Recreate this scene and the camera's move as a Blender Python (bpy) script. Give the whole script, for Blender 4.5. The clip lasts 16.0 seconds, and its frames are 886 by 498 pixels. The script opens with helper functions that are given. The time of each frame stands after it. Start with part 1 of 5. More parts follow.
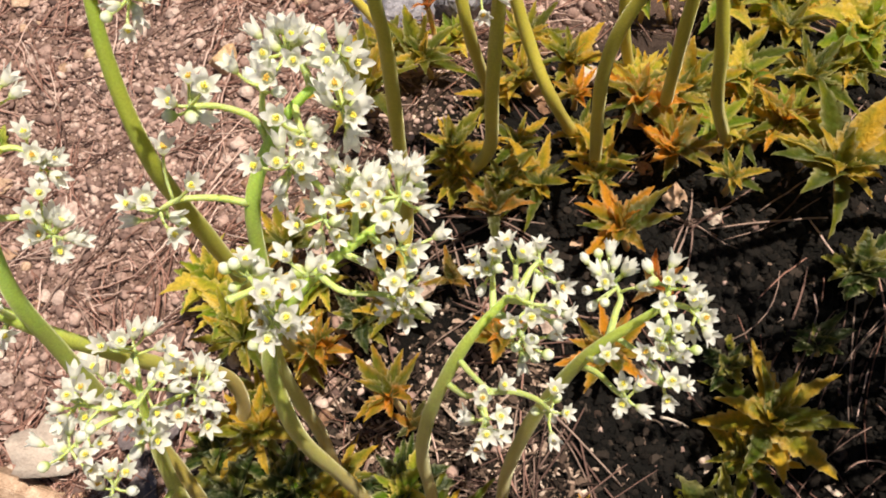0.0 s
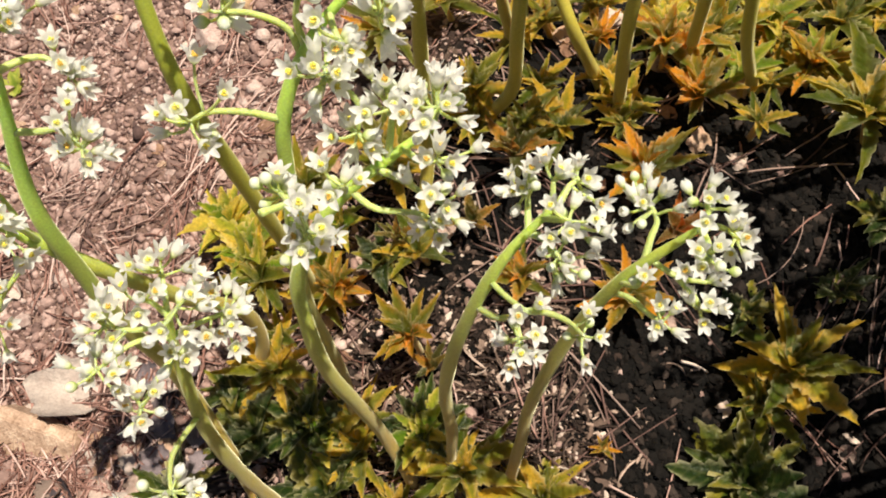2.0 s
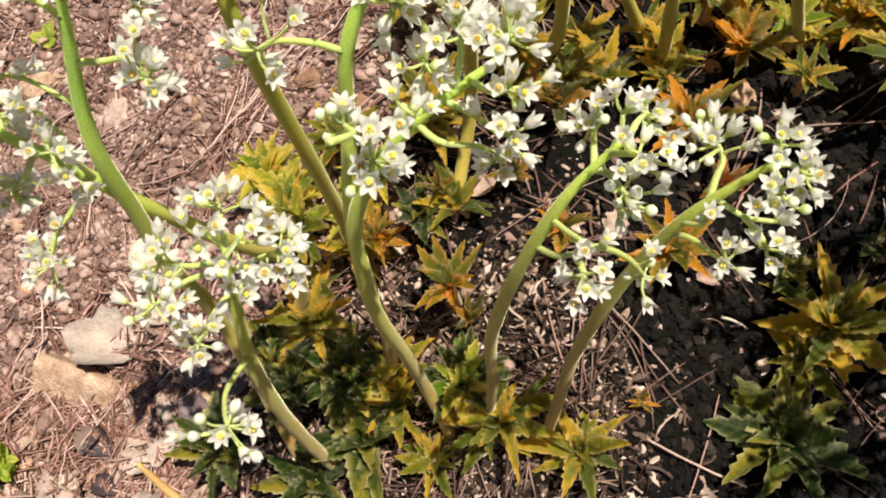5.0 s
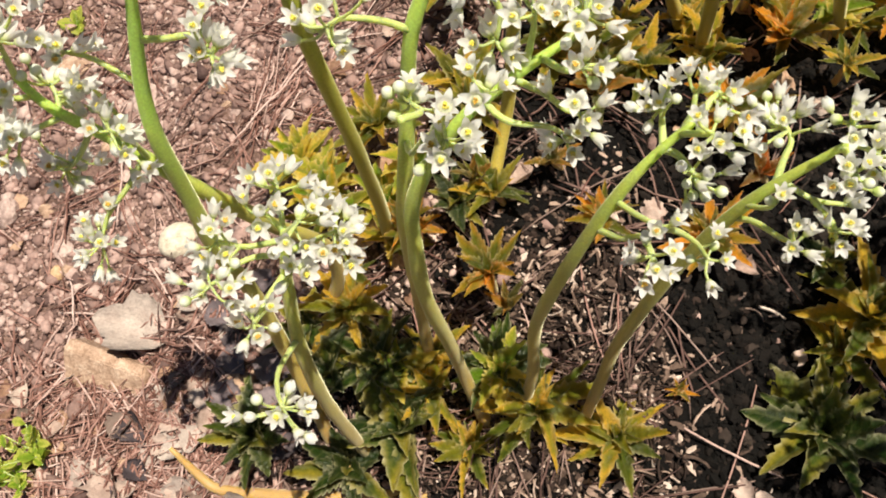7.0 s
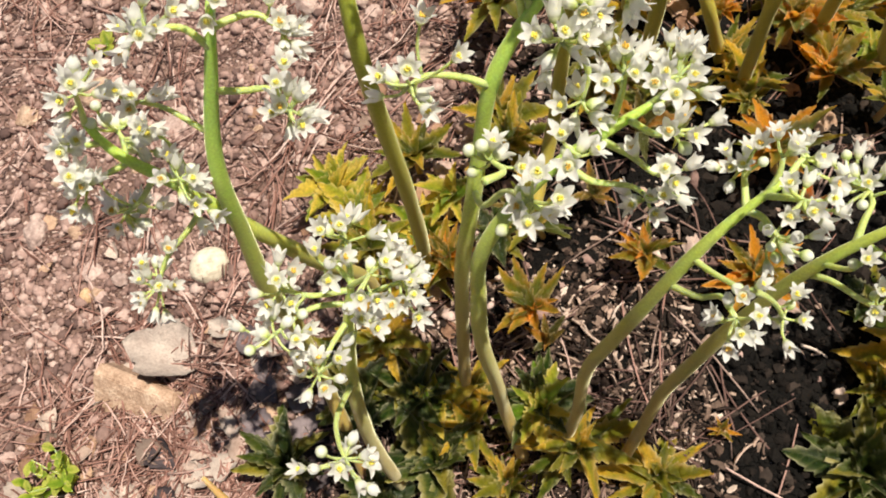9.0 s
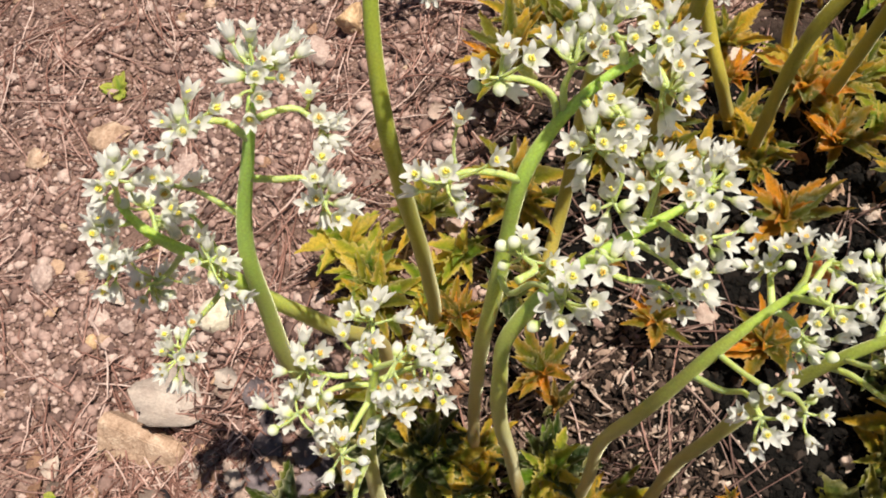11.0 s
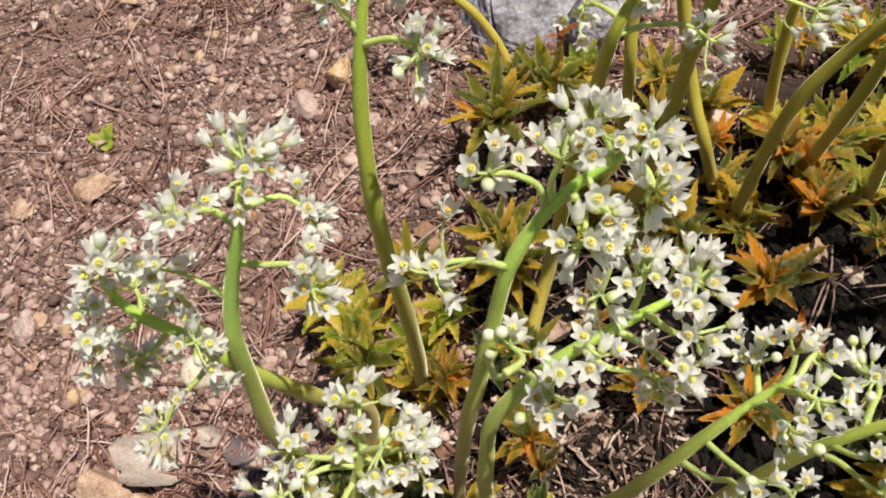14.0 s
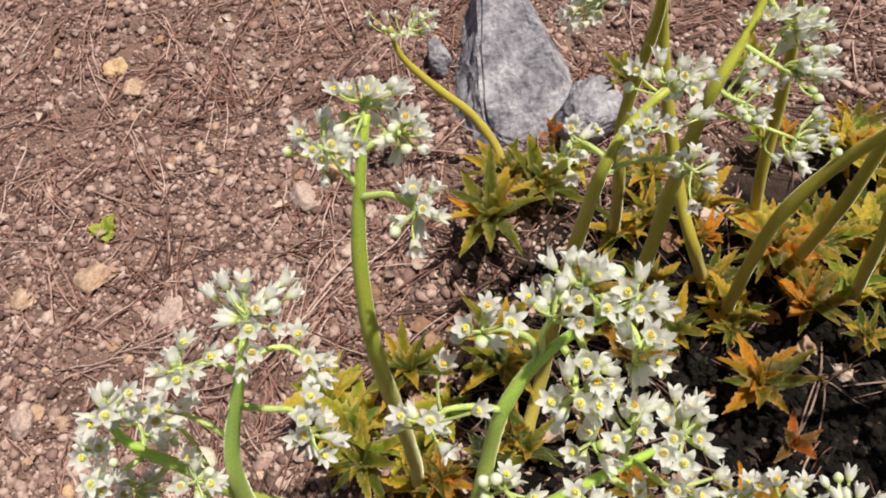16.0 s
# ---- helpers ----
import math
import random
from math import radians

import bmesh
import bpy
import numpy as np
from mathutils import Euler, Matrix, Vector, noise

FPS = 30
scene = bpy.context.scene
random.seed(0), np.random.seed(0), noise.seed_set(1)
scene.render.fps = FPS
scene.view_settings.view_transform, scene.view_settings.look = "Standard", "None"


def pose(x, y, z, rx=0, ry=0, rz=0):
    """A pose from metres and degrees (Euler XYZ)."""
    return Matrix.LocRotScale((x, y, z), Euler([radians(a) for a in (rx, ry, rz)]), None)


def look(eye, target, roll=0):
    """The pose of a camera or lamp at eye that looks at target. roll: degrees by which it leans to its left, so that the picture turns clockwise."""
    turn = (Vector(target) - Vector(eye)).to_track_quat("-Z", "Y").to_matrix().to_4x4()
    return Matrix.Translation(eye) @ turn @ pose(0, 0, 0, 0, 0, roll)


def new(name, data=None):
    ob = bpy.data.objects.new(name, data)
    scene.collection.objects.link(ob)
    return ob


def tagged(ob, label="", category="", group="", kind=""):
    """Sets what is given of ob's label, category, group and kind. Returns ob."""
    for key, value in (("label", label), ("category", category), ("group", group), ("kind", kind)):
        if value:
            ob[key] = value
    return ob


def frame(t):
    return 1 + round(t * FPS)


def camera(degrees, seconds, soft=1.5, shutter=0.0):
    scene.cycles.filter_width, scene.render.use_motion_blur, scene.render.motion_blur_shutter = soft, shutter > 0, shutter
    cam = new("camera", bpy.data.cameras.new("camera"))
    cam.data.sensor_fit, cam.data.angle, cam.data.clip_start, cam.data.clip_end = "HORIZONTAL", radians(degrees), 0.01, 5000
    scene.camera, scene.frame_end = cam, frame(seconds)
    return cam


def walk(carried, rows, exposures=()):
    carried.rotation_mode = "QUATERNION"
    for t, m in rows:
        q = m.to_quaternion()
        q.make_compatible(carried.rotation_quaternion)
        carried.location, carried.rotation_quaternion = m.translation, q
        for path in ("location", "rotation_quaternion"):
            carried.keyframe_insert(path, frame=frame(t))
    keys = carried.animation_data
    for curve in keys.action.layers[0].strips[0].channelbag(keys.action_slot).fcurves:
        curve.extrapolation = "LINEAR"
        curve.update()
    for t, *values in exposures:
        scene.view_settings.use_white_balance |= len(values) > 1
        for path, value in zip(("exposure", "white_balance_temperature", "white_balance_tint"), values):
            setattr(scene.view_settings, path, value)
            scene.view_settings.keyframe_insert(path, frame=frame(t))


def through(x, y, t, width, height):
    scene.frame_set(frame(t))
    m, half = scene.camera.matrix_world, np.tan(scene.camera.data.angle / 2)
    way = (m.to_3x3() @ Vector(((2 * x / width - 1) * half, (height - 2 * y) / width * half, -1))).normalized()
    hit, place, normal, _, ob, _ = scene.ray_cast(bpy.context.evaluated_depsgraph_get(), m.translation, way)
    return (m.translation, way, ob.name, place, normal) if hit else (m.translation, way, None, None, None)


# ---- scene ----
cam = camera(55.4, 16.0, 1.9)
PATH = [
    (0, (0.16, 0.161, 0.734), (0.01, 1.089, -1.032), -24.0),
    (0.5, (0.158, 0.158, 0.732), (-0.002, 1.068, -1.042), -24.4),
    (1, (0.156, 0.156, 0.729), (-0.012, 1.05, -1.052), -24.9),
    (1.5, (0.15, 0.152, 0.725), (-0.029, 1.027, -1.064), -25.5),
    (2, (0.144, 0.15, 0.723), (-0.044, 1.007, -1.075), -26.2),
    (2.5, (0.139, 0.149, 0.721), (-0.058, 0.991, -1.082), -26.7),
    (3, (0.136, 0.148, 0.721), (-0.07, 0.983, -1.084), -27.1),
    (3.5, (0.136, 0.147, 0.72), (-0.076, 0.974, -1.089), -27.5),
    (4, (0.132, 0.142, 0.72), (-0.092, 0.958, -1.092), -28.3),
    (6.5, (0.105, 0.142, 0.718), (-0.152, 0.933, -1.101), -30.2),
    (7, (0.098, 0.142, 0.72), (-0.164, 0.932, -1.098), -30.4),
    (7.5, (0.094, 0.145, 0.722), (-0.171, 0.935, -1.097), -30.5),
    (8, (0.087, 0.153, 0.725), (-0.177, 0.952, -1.089), -30.1),
    (8.5, (0.078, 0.162, 0.727), (-0.187, 0.966, -1.085), -29.8),
    (9, (0.073, 0.166, 0.73), (-0.189, 0.975, -1.081), -29.3),
    (9.5, (0.07, 0.171, 0.736), (-0.184, 0.993, -1.07), -28.3),
    (10, (0.066, 0.177, 0.741), (-0.182, 1.016, -1.057), -27.3),
    (12.5, (0.064, 0.202, 0.751), (-0.137, 1.106, -1.022), -22.8),
    (13, (0.065, 0.204, 0.753), (-0.129, 1.12, -1.014), -22.2),
    (13.5, (0.066, 0.203, 0.755), (-0.121, 1.13, -1.008), -21.9),
    (14, (0.068, 0.207, 0.756), (-0.113, 1.144, -1.001), -21.5),
    (14.5, (0.071, 0.214, 0.764), (-0.103, 1.182, -0.977), -20.9),
    (15, (0.073, 0.22, 0.773), (-0.088, 1.222, -0.951), -20.1),
    (15.5, (0.074, 0.228, 0.78), (-0.078, 1.256, -0.929), -19.5),
    (16, (0.077, 0.232, 0.785), (-0.066, 1.283, -0.911), -19.0),
]
walk(cam, [(t, look(eye, target, roll)) for t, eye, target, roll in PATH],
     exposures=[(0.0, 0.57, 7020, 6), (8.0, 0.53, 6900, 6), (16.0, 0.26, 6600, 5)])

# ---- light ----
SUN_AWAY = Vector((0.37, -0.02, 1.0)).normalized()
world = bpy.data.worlds.new("sky")
scene.world = world
world.use_nodes = True
wn = world.node_tree.nodes
sky = wn.new("ShaderNodeTexSky")
sky.sky_type = "NISHITA"
sky.sun_disc = False
sky.sun_elevation = math.asin(SUN_AWAY.z)
sky.sun_rotation = math.atan2(SUN_AWAY.x, SUN_AWAY.y)
wn["Background"].inputs["Strength"].default_value = 0.034
world.node_tree.links.new(sky.outputs["Color"], wn["Background"].inputs["Color"])
sun = new("sun", bpy.data.lights.new("sun", "SUN"))
sun.data.energy = 5.0
sun.data.angle = radians(0.53)
sun.data.color = (1.0, 0.93, 0.83)
sun.matrix_world = look(SUN_AWAY * 10, (0, 0, 0))


# ---- materials ----
def hexcol(h):
    return tuple(((int(h[i:i + 2], 16) / 255 + 0.055) / 1.055) ** 2.4 if int(h[i:i + 2], 16) > 10 else int(h[i:i + 2], 16) / 255 / 12.92 for i in (0, 2, 4)) + (1.0,)


class Mat:
    """A node material with short calls for the usual nodes."""

    def __init__(self, name):
        self.m = bpy.data.materials.new(name)
        self.m.use_nodes = True
        self.t = self.m.node_tree
        self.n = self.t.nodes
        self.b = self.n["Principled BSDF"]
        self.out = self.n["Material Output"]

    def link(self, a, b):
        self.t.links.new(a, b)

    def coord(self, kind="Object"):
        return self.n.new("ShaderNodeTexCoord").outputs[kind]

    def noise(self, scale, detail=4.0, rough=0.55, vec=None, dist=0.0):
        k = self.n.new("ShaderNodeTexNoise")
        k.inputs["Scale"].default_value = scale
        k.inputs["Detail"].default_value = detail
        k.inputs["Roughness"].default_value = rough
        k.inputs["Distortion"].default_value = dist
        if vec:
            self.link(vec, k.inputs["Vector"])
        return k.outputs["Fac"]

    def ramp(self, fac, *stops):
        k = self.n.new("ShaderNodeValToRGB")
        e = k.color_ramp.elements
        while len(e) < len(stops):
            e.new(0.5)
        for el, (p, c) in zip(e, stops):
            el.position = p
            el.color = hexcol(c) if isinstance(c, str) else (c, c, c, 1)
        self.link(fac, k.inputs["Fac"])
        return k.outputs["Color"]

    def mix(self, fac, a, b, blend="MIX"):
        k = self.n.new("ShaderNodeMix")
        k.data_type = "RGBA"
        k.blend_type = blend
        for sock, v in (("Factor", fac), ("A", a), ("B", b)):
            s = next(i for i in k.inputs if i.name == sock and (sock == "Factor" and i.type == "VALUE" or i.type == "RGBA"))
            if isinstance(v, str):
                s.default_value = hexcol(v)
            elif isinstance(v, (int, float)):
                s.default_value = v if sock == "Factor" else (v, v, v, 1)
            else:
                self.link(v, s)
        return next(o for o in k.outputs if o.type == "RGBA")

    def math(self, op, a, b=0.0):
        k = self.n.new("ShaderNodeMath")
        k.operation = op
        for i, v in enumerate((a, b)):
            if isinstance(v, (int, float)):
                k.inputs[i].default_value = v
            else:
                self.link(v, k.inputs[i])
        return k.outputs[0]

    def xyz(self, vec):
        k = self.n.new("ShaderNodeSeparateXYZ")
        self.link(vec, k.inputs[0])
        return k.outputs

    def rand(self):
        return self.n.new("ShaderNodeObjectInfo").outputs["Random"]

    def island(self):
        return self.n.new("ShaderNodeNewGeometry").outputs["Random Per Island"]

    def moved(self, vec, amount=20.0):
        k = self.n.new("ShaderNodeVectorMath")
        k.operation = "ADD"
        self.link(vec, k.inputs[0])
        self.link(self.math("MULTIPLY", self.rand(), amount), k.inputs[1])
        return k.outputs[0]

    def bump(self, height, strength=0.4, distance=0.002):
        k = self.n.new("ShaderNodeBump")
        k.inputs["Strength"].default_value = strength
        k.inputs["Distance"].default_value = distance
        self.link(height, k.inputs["Height"])
        self.link(k.outputs["Normal"], self.b.inputs["Normal"])
        return k.outputs["Normal"]

    def done(self, colour, rough=0.6, glow_through=0.0, through_colour=None, spec=0.4, normal=None):
        if isinstance(colour, str):
            self.b.inputs["Base Color"].default_value = hexcol(colour)
        else:
            self.link(colour, self.b.inputs["Base Color"])
        self.b.inputs["Roughness"].default_value = rough
        self.b.inputs["Specular IOR Level"].default_value = spec
        if glow_through:
            tr = self.n.new("ShaderNodeBsdfTranslucent")
            c = through_colour if through_colour is not None else colour
            if isinstance(c, str):
                tr.inputs["Color"].default_value = hexcol(c)
            else:
                self.link(c, tr.inputs["Color"])
            if normal:
                self.link(normal, tr.inputs["Normal"])
            mx = self.n.new("ShaderNodeMixShader")
            mx.inputs["Fac"].default_value = glow_through
            self.link(self.b.outputs["BSDF"], mx.inputs[1])
            self.link(tr.outputs["BSDF"], mx.inputs[2])
            self.link(mx.outputs["Shader"], self.out.inputs["Surface"])
        return self.m


def soil_material():
    k = Mat("soil")
    c = k.coord()
    x, y, _ = k.xyz(c)
    grain = k.noise(420, 5, 0.65, c)
    patch = k.noise(9, 4, 0.6, c)
    sand = k.ramp(k.mix(0.5, grain, patch), (0.3, "382b29"), (0.5, "846960"), (0.72, "b89c92"))
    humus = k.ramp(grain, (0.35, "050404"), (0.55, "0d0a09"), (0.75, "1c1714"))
    # dark humus under the clumps, blackened further as painted shade; sandy soil beyond them
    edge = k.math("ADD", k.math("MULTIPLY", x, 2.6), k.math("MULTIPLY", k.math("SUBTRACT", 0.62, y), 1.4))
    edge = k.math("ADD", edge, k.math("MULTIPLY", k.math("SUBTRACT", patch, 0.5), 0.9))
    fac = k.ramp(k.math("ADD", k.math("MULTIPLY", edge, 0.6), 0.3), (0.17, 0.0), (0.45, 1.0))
    # the dark colour runs back among the rear stems as painted shade
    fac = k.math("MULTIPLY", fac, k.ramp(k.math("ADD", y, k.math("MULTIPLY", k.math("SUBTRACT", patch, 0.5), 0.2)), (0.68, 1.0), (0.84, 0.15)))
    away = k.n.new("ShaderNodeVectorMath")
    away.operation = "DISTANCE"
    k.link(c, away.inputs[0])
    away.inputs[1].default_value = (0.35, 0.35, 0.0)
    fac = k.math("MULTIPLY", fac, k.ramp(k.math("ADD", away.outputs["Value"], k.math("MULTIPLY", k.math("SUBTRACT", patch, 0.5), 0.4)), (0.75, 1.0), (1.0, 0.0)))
    k.bump(k.mix(0.5, grain, k.noise(120, 5, 0.65, c)), 1.0, 0.006)
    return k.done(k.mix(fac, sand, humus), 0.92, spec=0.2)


def clod_material(name, *cols):
    k = Mat(name)
    c = k.coord()
    base = k.ramp(k.island(), *cols)
    spot = k.ramp(k.noise(300, 4, 0.6, c), (0.3, 0.68), (0.7, 1.1))
    k.bump(k.noise(500, 3, 0.6, c), 0.5, 0.002)
    return k.done(k.mix(1.0, base, spot, "MULTIPLY"), 0.9, spec=0.2)


def stone_material(name, dark, mid, light, scale=60):
    k = Mat(name)
    c = k.moved(k.coord())
    n1 = k.noise(scale, 6, 0.65, c, 0.4)
    n2 = k.noise(scale * 6, 4, 0.6, c)
    col = k.ramp(k.mix(0.4, n1, n2), (0.36, dark), (0.5, mid), (0.64, light))
    k.bump(k.mix(0.5, n1, n2), 0.8, 0.004)
    return k.done(col, 0.85, spec=0.3)


def stem_material(name, *cols):
    k = Mat(name)
    c = k.coord()
    z = k.xyz(c)[2]
    mott = k.noise(70, 4, 0.6, c)
    fine = k.noise(900, 3, 0.6, c)
    h = k.math("ADD", k.math("MULTIPLY", z, 2.2), k.math("MULTIPLY", k.math("SUBTRACT", mott, 0.5), 0.25))
    col = k.ramp(h, *zip((0.0, 0.3, 0.6, 0.85, 1.0), cols))
    col = k.mix(1.0, col, k.ramp(fine, (0.3, 0.8), (0.7, 1.12)), "MULTIPLY")
    k.bump(fine, 0.25, 0.0008)
    # short pale hairs
    k.b.inputs["Sheen Weight"].default_value = 0.55
    k.b.inputs["Sheen Roughness"].default_value = 0.25
    k.b.inputs["Sheen Tint"].default_value = hexcol("f2f0d0")
    k.b.inputs["Subsurface Weight"].default_value = 0.8
    k.b.inputs["Subsurface Radius"].default_value = (1.0, 0.85, 0.3)
    k.b.inputs["Subsurface Scale"].default_value = 0.006
    return k.done(col, 0.5)


def leaf_material(name, base, mid, tip, tip_from, through=0.42):
    k = Mat(name)
    o = k.coord()
    x, y, _ = k.xyz(o)
    c = k.moved(o)
    blot = k.noise(3.2, 4, 0.6, c)
    fine = k.noise(22, 4, 0.65, c)
    side = k.math("ABSOLUTE", y)
    f = k.math("ADD", k.math("ADD", k.math("MULTIPLY", x, 0.8), k.math("MULTIPLY", side, 3.4)), k.math("MULTIPLY", k.math("SUBTRACT", blot, 0.5), 1.5))
    f = k.math("ADD", f, k.math("MULTIPLY", k.math("SUBTRACT", k.rand(), 0.5), 1.25))
    col = k.ramp(k.math("MULTIPLY", f, 0.7), (tip_from - 0.35, base), (tip_from, mid), (tip_from + 0.3, tip))
    col = k.mix(1.0, col, k.ramp(fine, (0.25, 0.62), (0.75, 1.25)), "MULTIPLY")
    # pale veins leave the midrib at a slant
    wv = k.n.new("ShaderNodeTexWave")
    wv.inputs["Scale"].default_value = 2.4
    wv.inputs["Distortion"].default_value = 1.2
    cb = k.n.new("ShaderNodeCombineXYZ")
    k.link(k.math("SUBTRACT", x, k.math("MULTIPLY", side, 0.9)), cb.inputs[0])
    k.link(cb.outputs[0], wv.inputs["Vector"])
    vein = k.math("MAXIMUM", k.ramp(wv.outputs["Fac"], (0.86, 0.0), (0.98, 0.55)), k.ramp(side, (0.006, 0.7), (0.022, 0.0)))
    col = k.mix(k.math("MULTIPLY", vein, 0.16), col, "b9b36a")
    rim = k.n.new("ShaderNodeAttribute")
    rim.attribute_name = "rim"
    rimf = k.math("MULTIPLY", k.math("POWER", rim.outputs["Fac"], 5.0), k.ramp(blot, (0.35, 0.15), (0.65, 0.75)))
    col = k.mix(rimf, col, "ece2b6")
    k.bump(k.mix(0.12, fine, wv.outputs["Fac"]), 0.5, 0.03)
    return k.done(col, 0.3, through, k.mix(0.4, k.mix(1.0, col, 1.5, "MULTIPLY"), tip), spec=0.5)


def petal_material():
    k = Mat("petal")
    c = k.coord()
    x, y, z = k.xyz(c)
    r = k.math("SQRT", k.math("ADD", k.math("MULTIPLY", x, x), k.math("MULTIPLY", y, y)))
    low = k.math("ADD", k.math("MULTIPLY", r, 150), k.math("MULTIPLY", z, 70))
    vein = k.noise(1500, 3, 0.6, c)
    col = k.ramp(k.math("ADD", low, k.math("MULTIPLY", k.math("SUBTRACT", vein, 0.5), 0.2)), (0.08, "d2de88"), (0.26, "eff2cc"), (0.50, "f3f3f0"))
    return k.done(col, 0.45, 0.55, col, spec=0.3)


def bud_material():
    k = Mat("bud")
    z = k.xyz(k.coord())[2]
    col = k.ramp(k.math("MULTIPLY", z, 220), (0.0, "c2d47e"), (0.35, "dfe6b8"), (0.8, "eef0e2"))
    return k.done(col, 0.45, 0.4, col)


SOIL = soil_material()
# humus crumbs, with the hollow's shade put into their near-black colours
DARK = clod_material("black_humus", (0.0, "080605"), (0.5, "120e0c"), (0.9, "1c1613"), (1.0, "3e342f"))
CLOD = clod_material("sandy_clods", (0.0, "5c4845"), (0.35, "90746d"), (0.8, "b89a92"), (1.0, "c8b0a8"))
CHIP = clod_material("humus_chips", (0.0, "1c1512"), (0.42, "3c2f2a"), (0.68, "725e54"), (0.88, "b09688"), (1.0, "d8c4b8"))
NEEDLE = clod_material("pine_needles", (0.0, "6a4a42"), (0.4, "9a7268"), (0.75, "bc968c"), (1.0, "dcc0b8"))
NEEDLE_GREY = clod_material("weathered_needles", (0.0, "4a3834"), (0.5, "755a54"), (1.0, "a68d84"))
STONE_TAN = stone_material("tan_stone", "8a6e5a", "b29480", "cfb6a2", 60)
STONE_PALE = stone_material("pale_stone", "a89a88", "d3c7b4", "e6dccb", 30)
STONE_PINK = stone_material("pink_stone", "85706a", "ad958e", "c9b5ac", 45)
STONE_GREY = stone_material("grey_rock", "4c4a52", "86828c", "b4b0b6", 30)
STONE_OCHRE = stone_material("ochre_stone", "96775c", "c2a07e", "d8be9f", 35)
STEM = stem_material("green_stem_skin", "bc9a66", "c0aa60", "c0be62", "b6d066", "aed268")
STEM_OLIVE = stem_material("olive_stem_skin", "bcaa5c", "baae4e", "b4b04a", "aeb44c", "a4b850")
LEAF = {
    "olive": leaf_material("olive_leaf", "4a5e1a", "929028", "e2b63c", 0.55, 0.50),
    "orange": leaf_material("orange_leaf", "56681c", "b0902a", "f2a02e", 0.50, 0.50),
    "bright": leaf_material("bright_leaf", "668c22", "b0b43a", "ecd056", 0.56, 0.50),
    "dark": leaf_material("dark_leaf", "243a12", "4a5a1c", "968a2e", 0.72, 0.36),
    "brown": leaf_material("brown_leaf", "465020", "86702a", "c8862e", 0.58, 0.46),
    "red": leaf_material("red_leaf", "705420", "a86c2a", "d8742a", 0.46, 0.46),
}
PETAL = petal_material()
GREEN = stem_material("flower_stalk_skin", "b8c47c", "b8c47c", "b6c47c", "b4c47c", "b4c47c")
BUD = bud_material()
ANTHER = Mat("anther").done("e6d75c", 0.7)
ANTHER_OLD = Mat("old_anther").done("dcb44c", 0.7)


# ---- helpers of this place ----
def link_mesh(name, verts, faces, mat, parent=None, smooth=True):
    me = bpy.data.meshes.new(name)
    me.from_pydata([tuple(v) for v in verts], [], faces)
    if smooth:
        me.polygons.foreach_set("use_smooth", [True] * len(me.polygons))
    me.materials.append(mat)
    me.update()
    ob = new(name, me)
    ob.parent = parent
    return ob


def shared(name, me, m, parent):
    ob = new(name, me)
    ob.parent = parent
    ob.matrix_local = m
    return ob


def thing(name, loc, label, category, group=""):
    e = new(name)
    e.empty_display_size = 0.02
    e.location = loc
    return tagged(e, label, category, group)


def smooth_path(pts, n):
    """n points on the Catmull-Rom curve through pts, evenly along it."""
    p = np.array(pts, float)
    p = np.vstack([2 * p[0] - p[1], p, 2 * p[-1] - p[-2]])
    fine = []
    for i in range(1, len(p) - 2):
        t = np.linspace(0, 1, 24, endpoint=False)[:, None]
        a, b, c, d = p[i - 1:i + 3]
        fine.append(0.5 * (2 * b + (c - a) * t + (2 * a - 5 * b + 4 * c - d) * t ** 2 + (3 * b - a - 3 * c + d) * t ** 3))
    fine = np.vstack(fine + [p[-2:-1]])
    s = np.r_[0, np.cumsum(np.linalg.norm(np.diff(fine, axis=0), axis=1))]
    u = np.linspace(0, s[-1], n)
    return np.stack([np.interp(u, s, fine[:, k]) for k in range(3)], 1)


def tube(path, radii, sides=10):
    """Vertices and faces of a tube along a path, closed at both ends."""
    path = np.asarray(path, float)
    tan = np.gradient(path, axis=0)
    tan /= np.linalg.norm(tan, axis=1)[:, None] + 1e-12
    ref = np.array([1.0, 0, 0]) if abs(tan[0][0]) < 0.8 else np.array([0, 1.0, 0])
    verts, faces = [], []
    for i, (p, t, r) in enumerate(zip(path, tan, radii)):
        ref = ref - t * (ref @ t)
        ref /= np.linalg.norm(ref)
        side = np.cross(t, ref)
        for k in range(sides):
            a = 2 * math.pi * k / sides
            verts.append(p + r * (math.cos(a) * ref + math.sin(a) * side))
    n = len(path)
    for i in range(n - 1):
        for k in range(sides):
            k2 = (k + 1) % sides
            faces.append((i * sides + k, i * sides + k2, (i + 1) * sides + k2, (i + 1) * sides + k))
    faces.append(tuple(range(sides))[::-1])
    faces.append(tuple((n - 1) * sides + k for k in range(sides)))
    return verts, faces


def joined(pieces):
    verts, faces = [], []
    for v, f in pieces:
        o = len(verts)
        verts += list(v)
        faces += [tuple(i + o for i in q) for q in f]
    return verts, faces


def rise(x, y):
    """Height of the ground: a low mound under the clump and a hollow before it."""
    v = Vector((x, y, 0))
    h = 0.010 * noise.noise(v * 7) + 0.005 * noise.noise(v * 23 + Vector((3, 1, 0))) + 0.0032 * noise.noise(v * 60) + 0.0022 * noise.noise(v * 110)
    h += 0.11 * math.exp(-((x - 0.15) / 0.25) ** 2 - ((y - 0.47) / 0.27) ** 2) - 0.09 * math.exp(-((x - 0.34) / 0.12) ** 2 - ((y - 0.24) / 0.12) ** 2)
    return h - 0.002


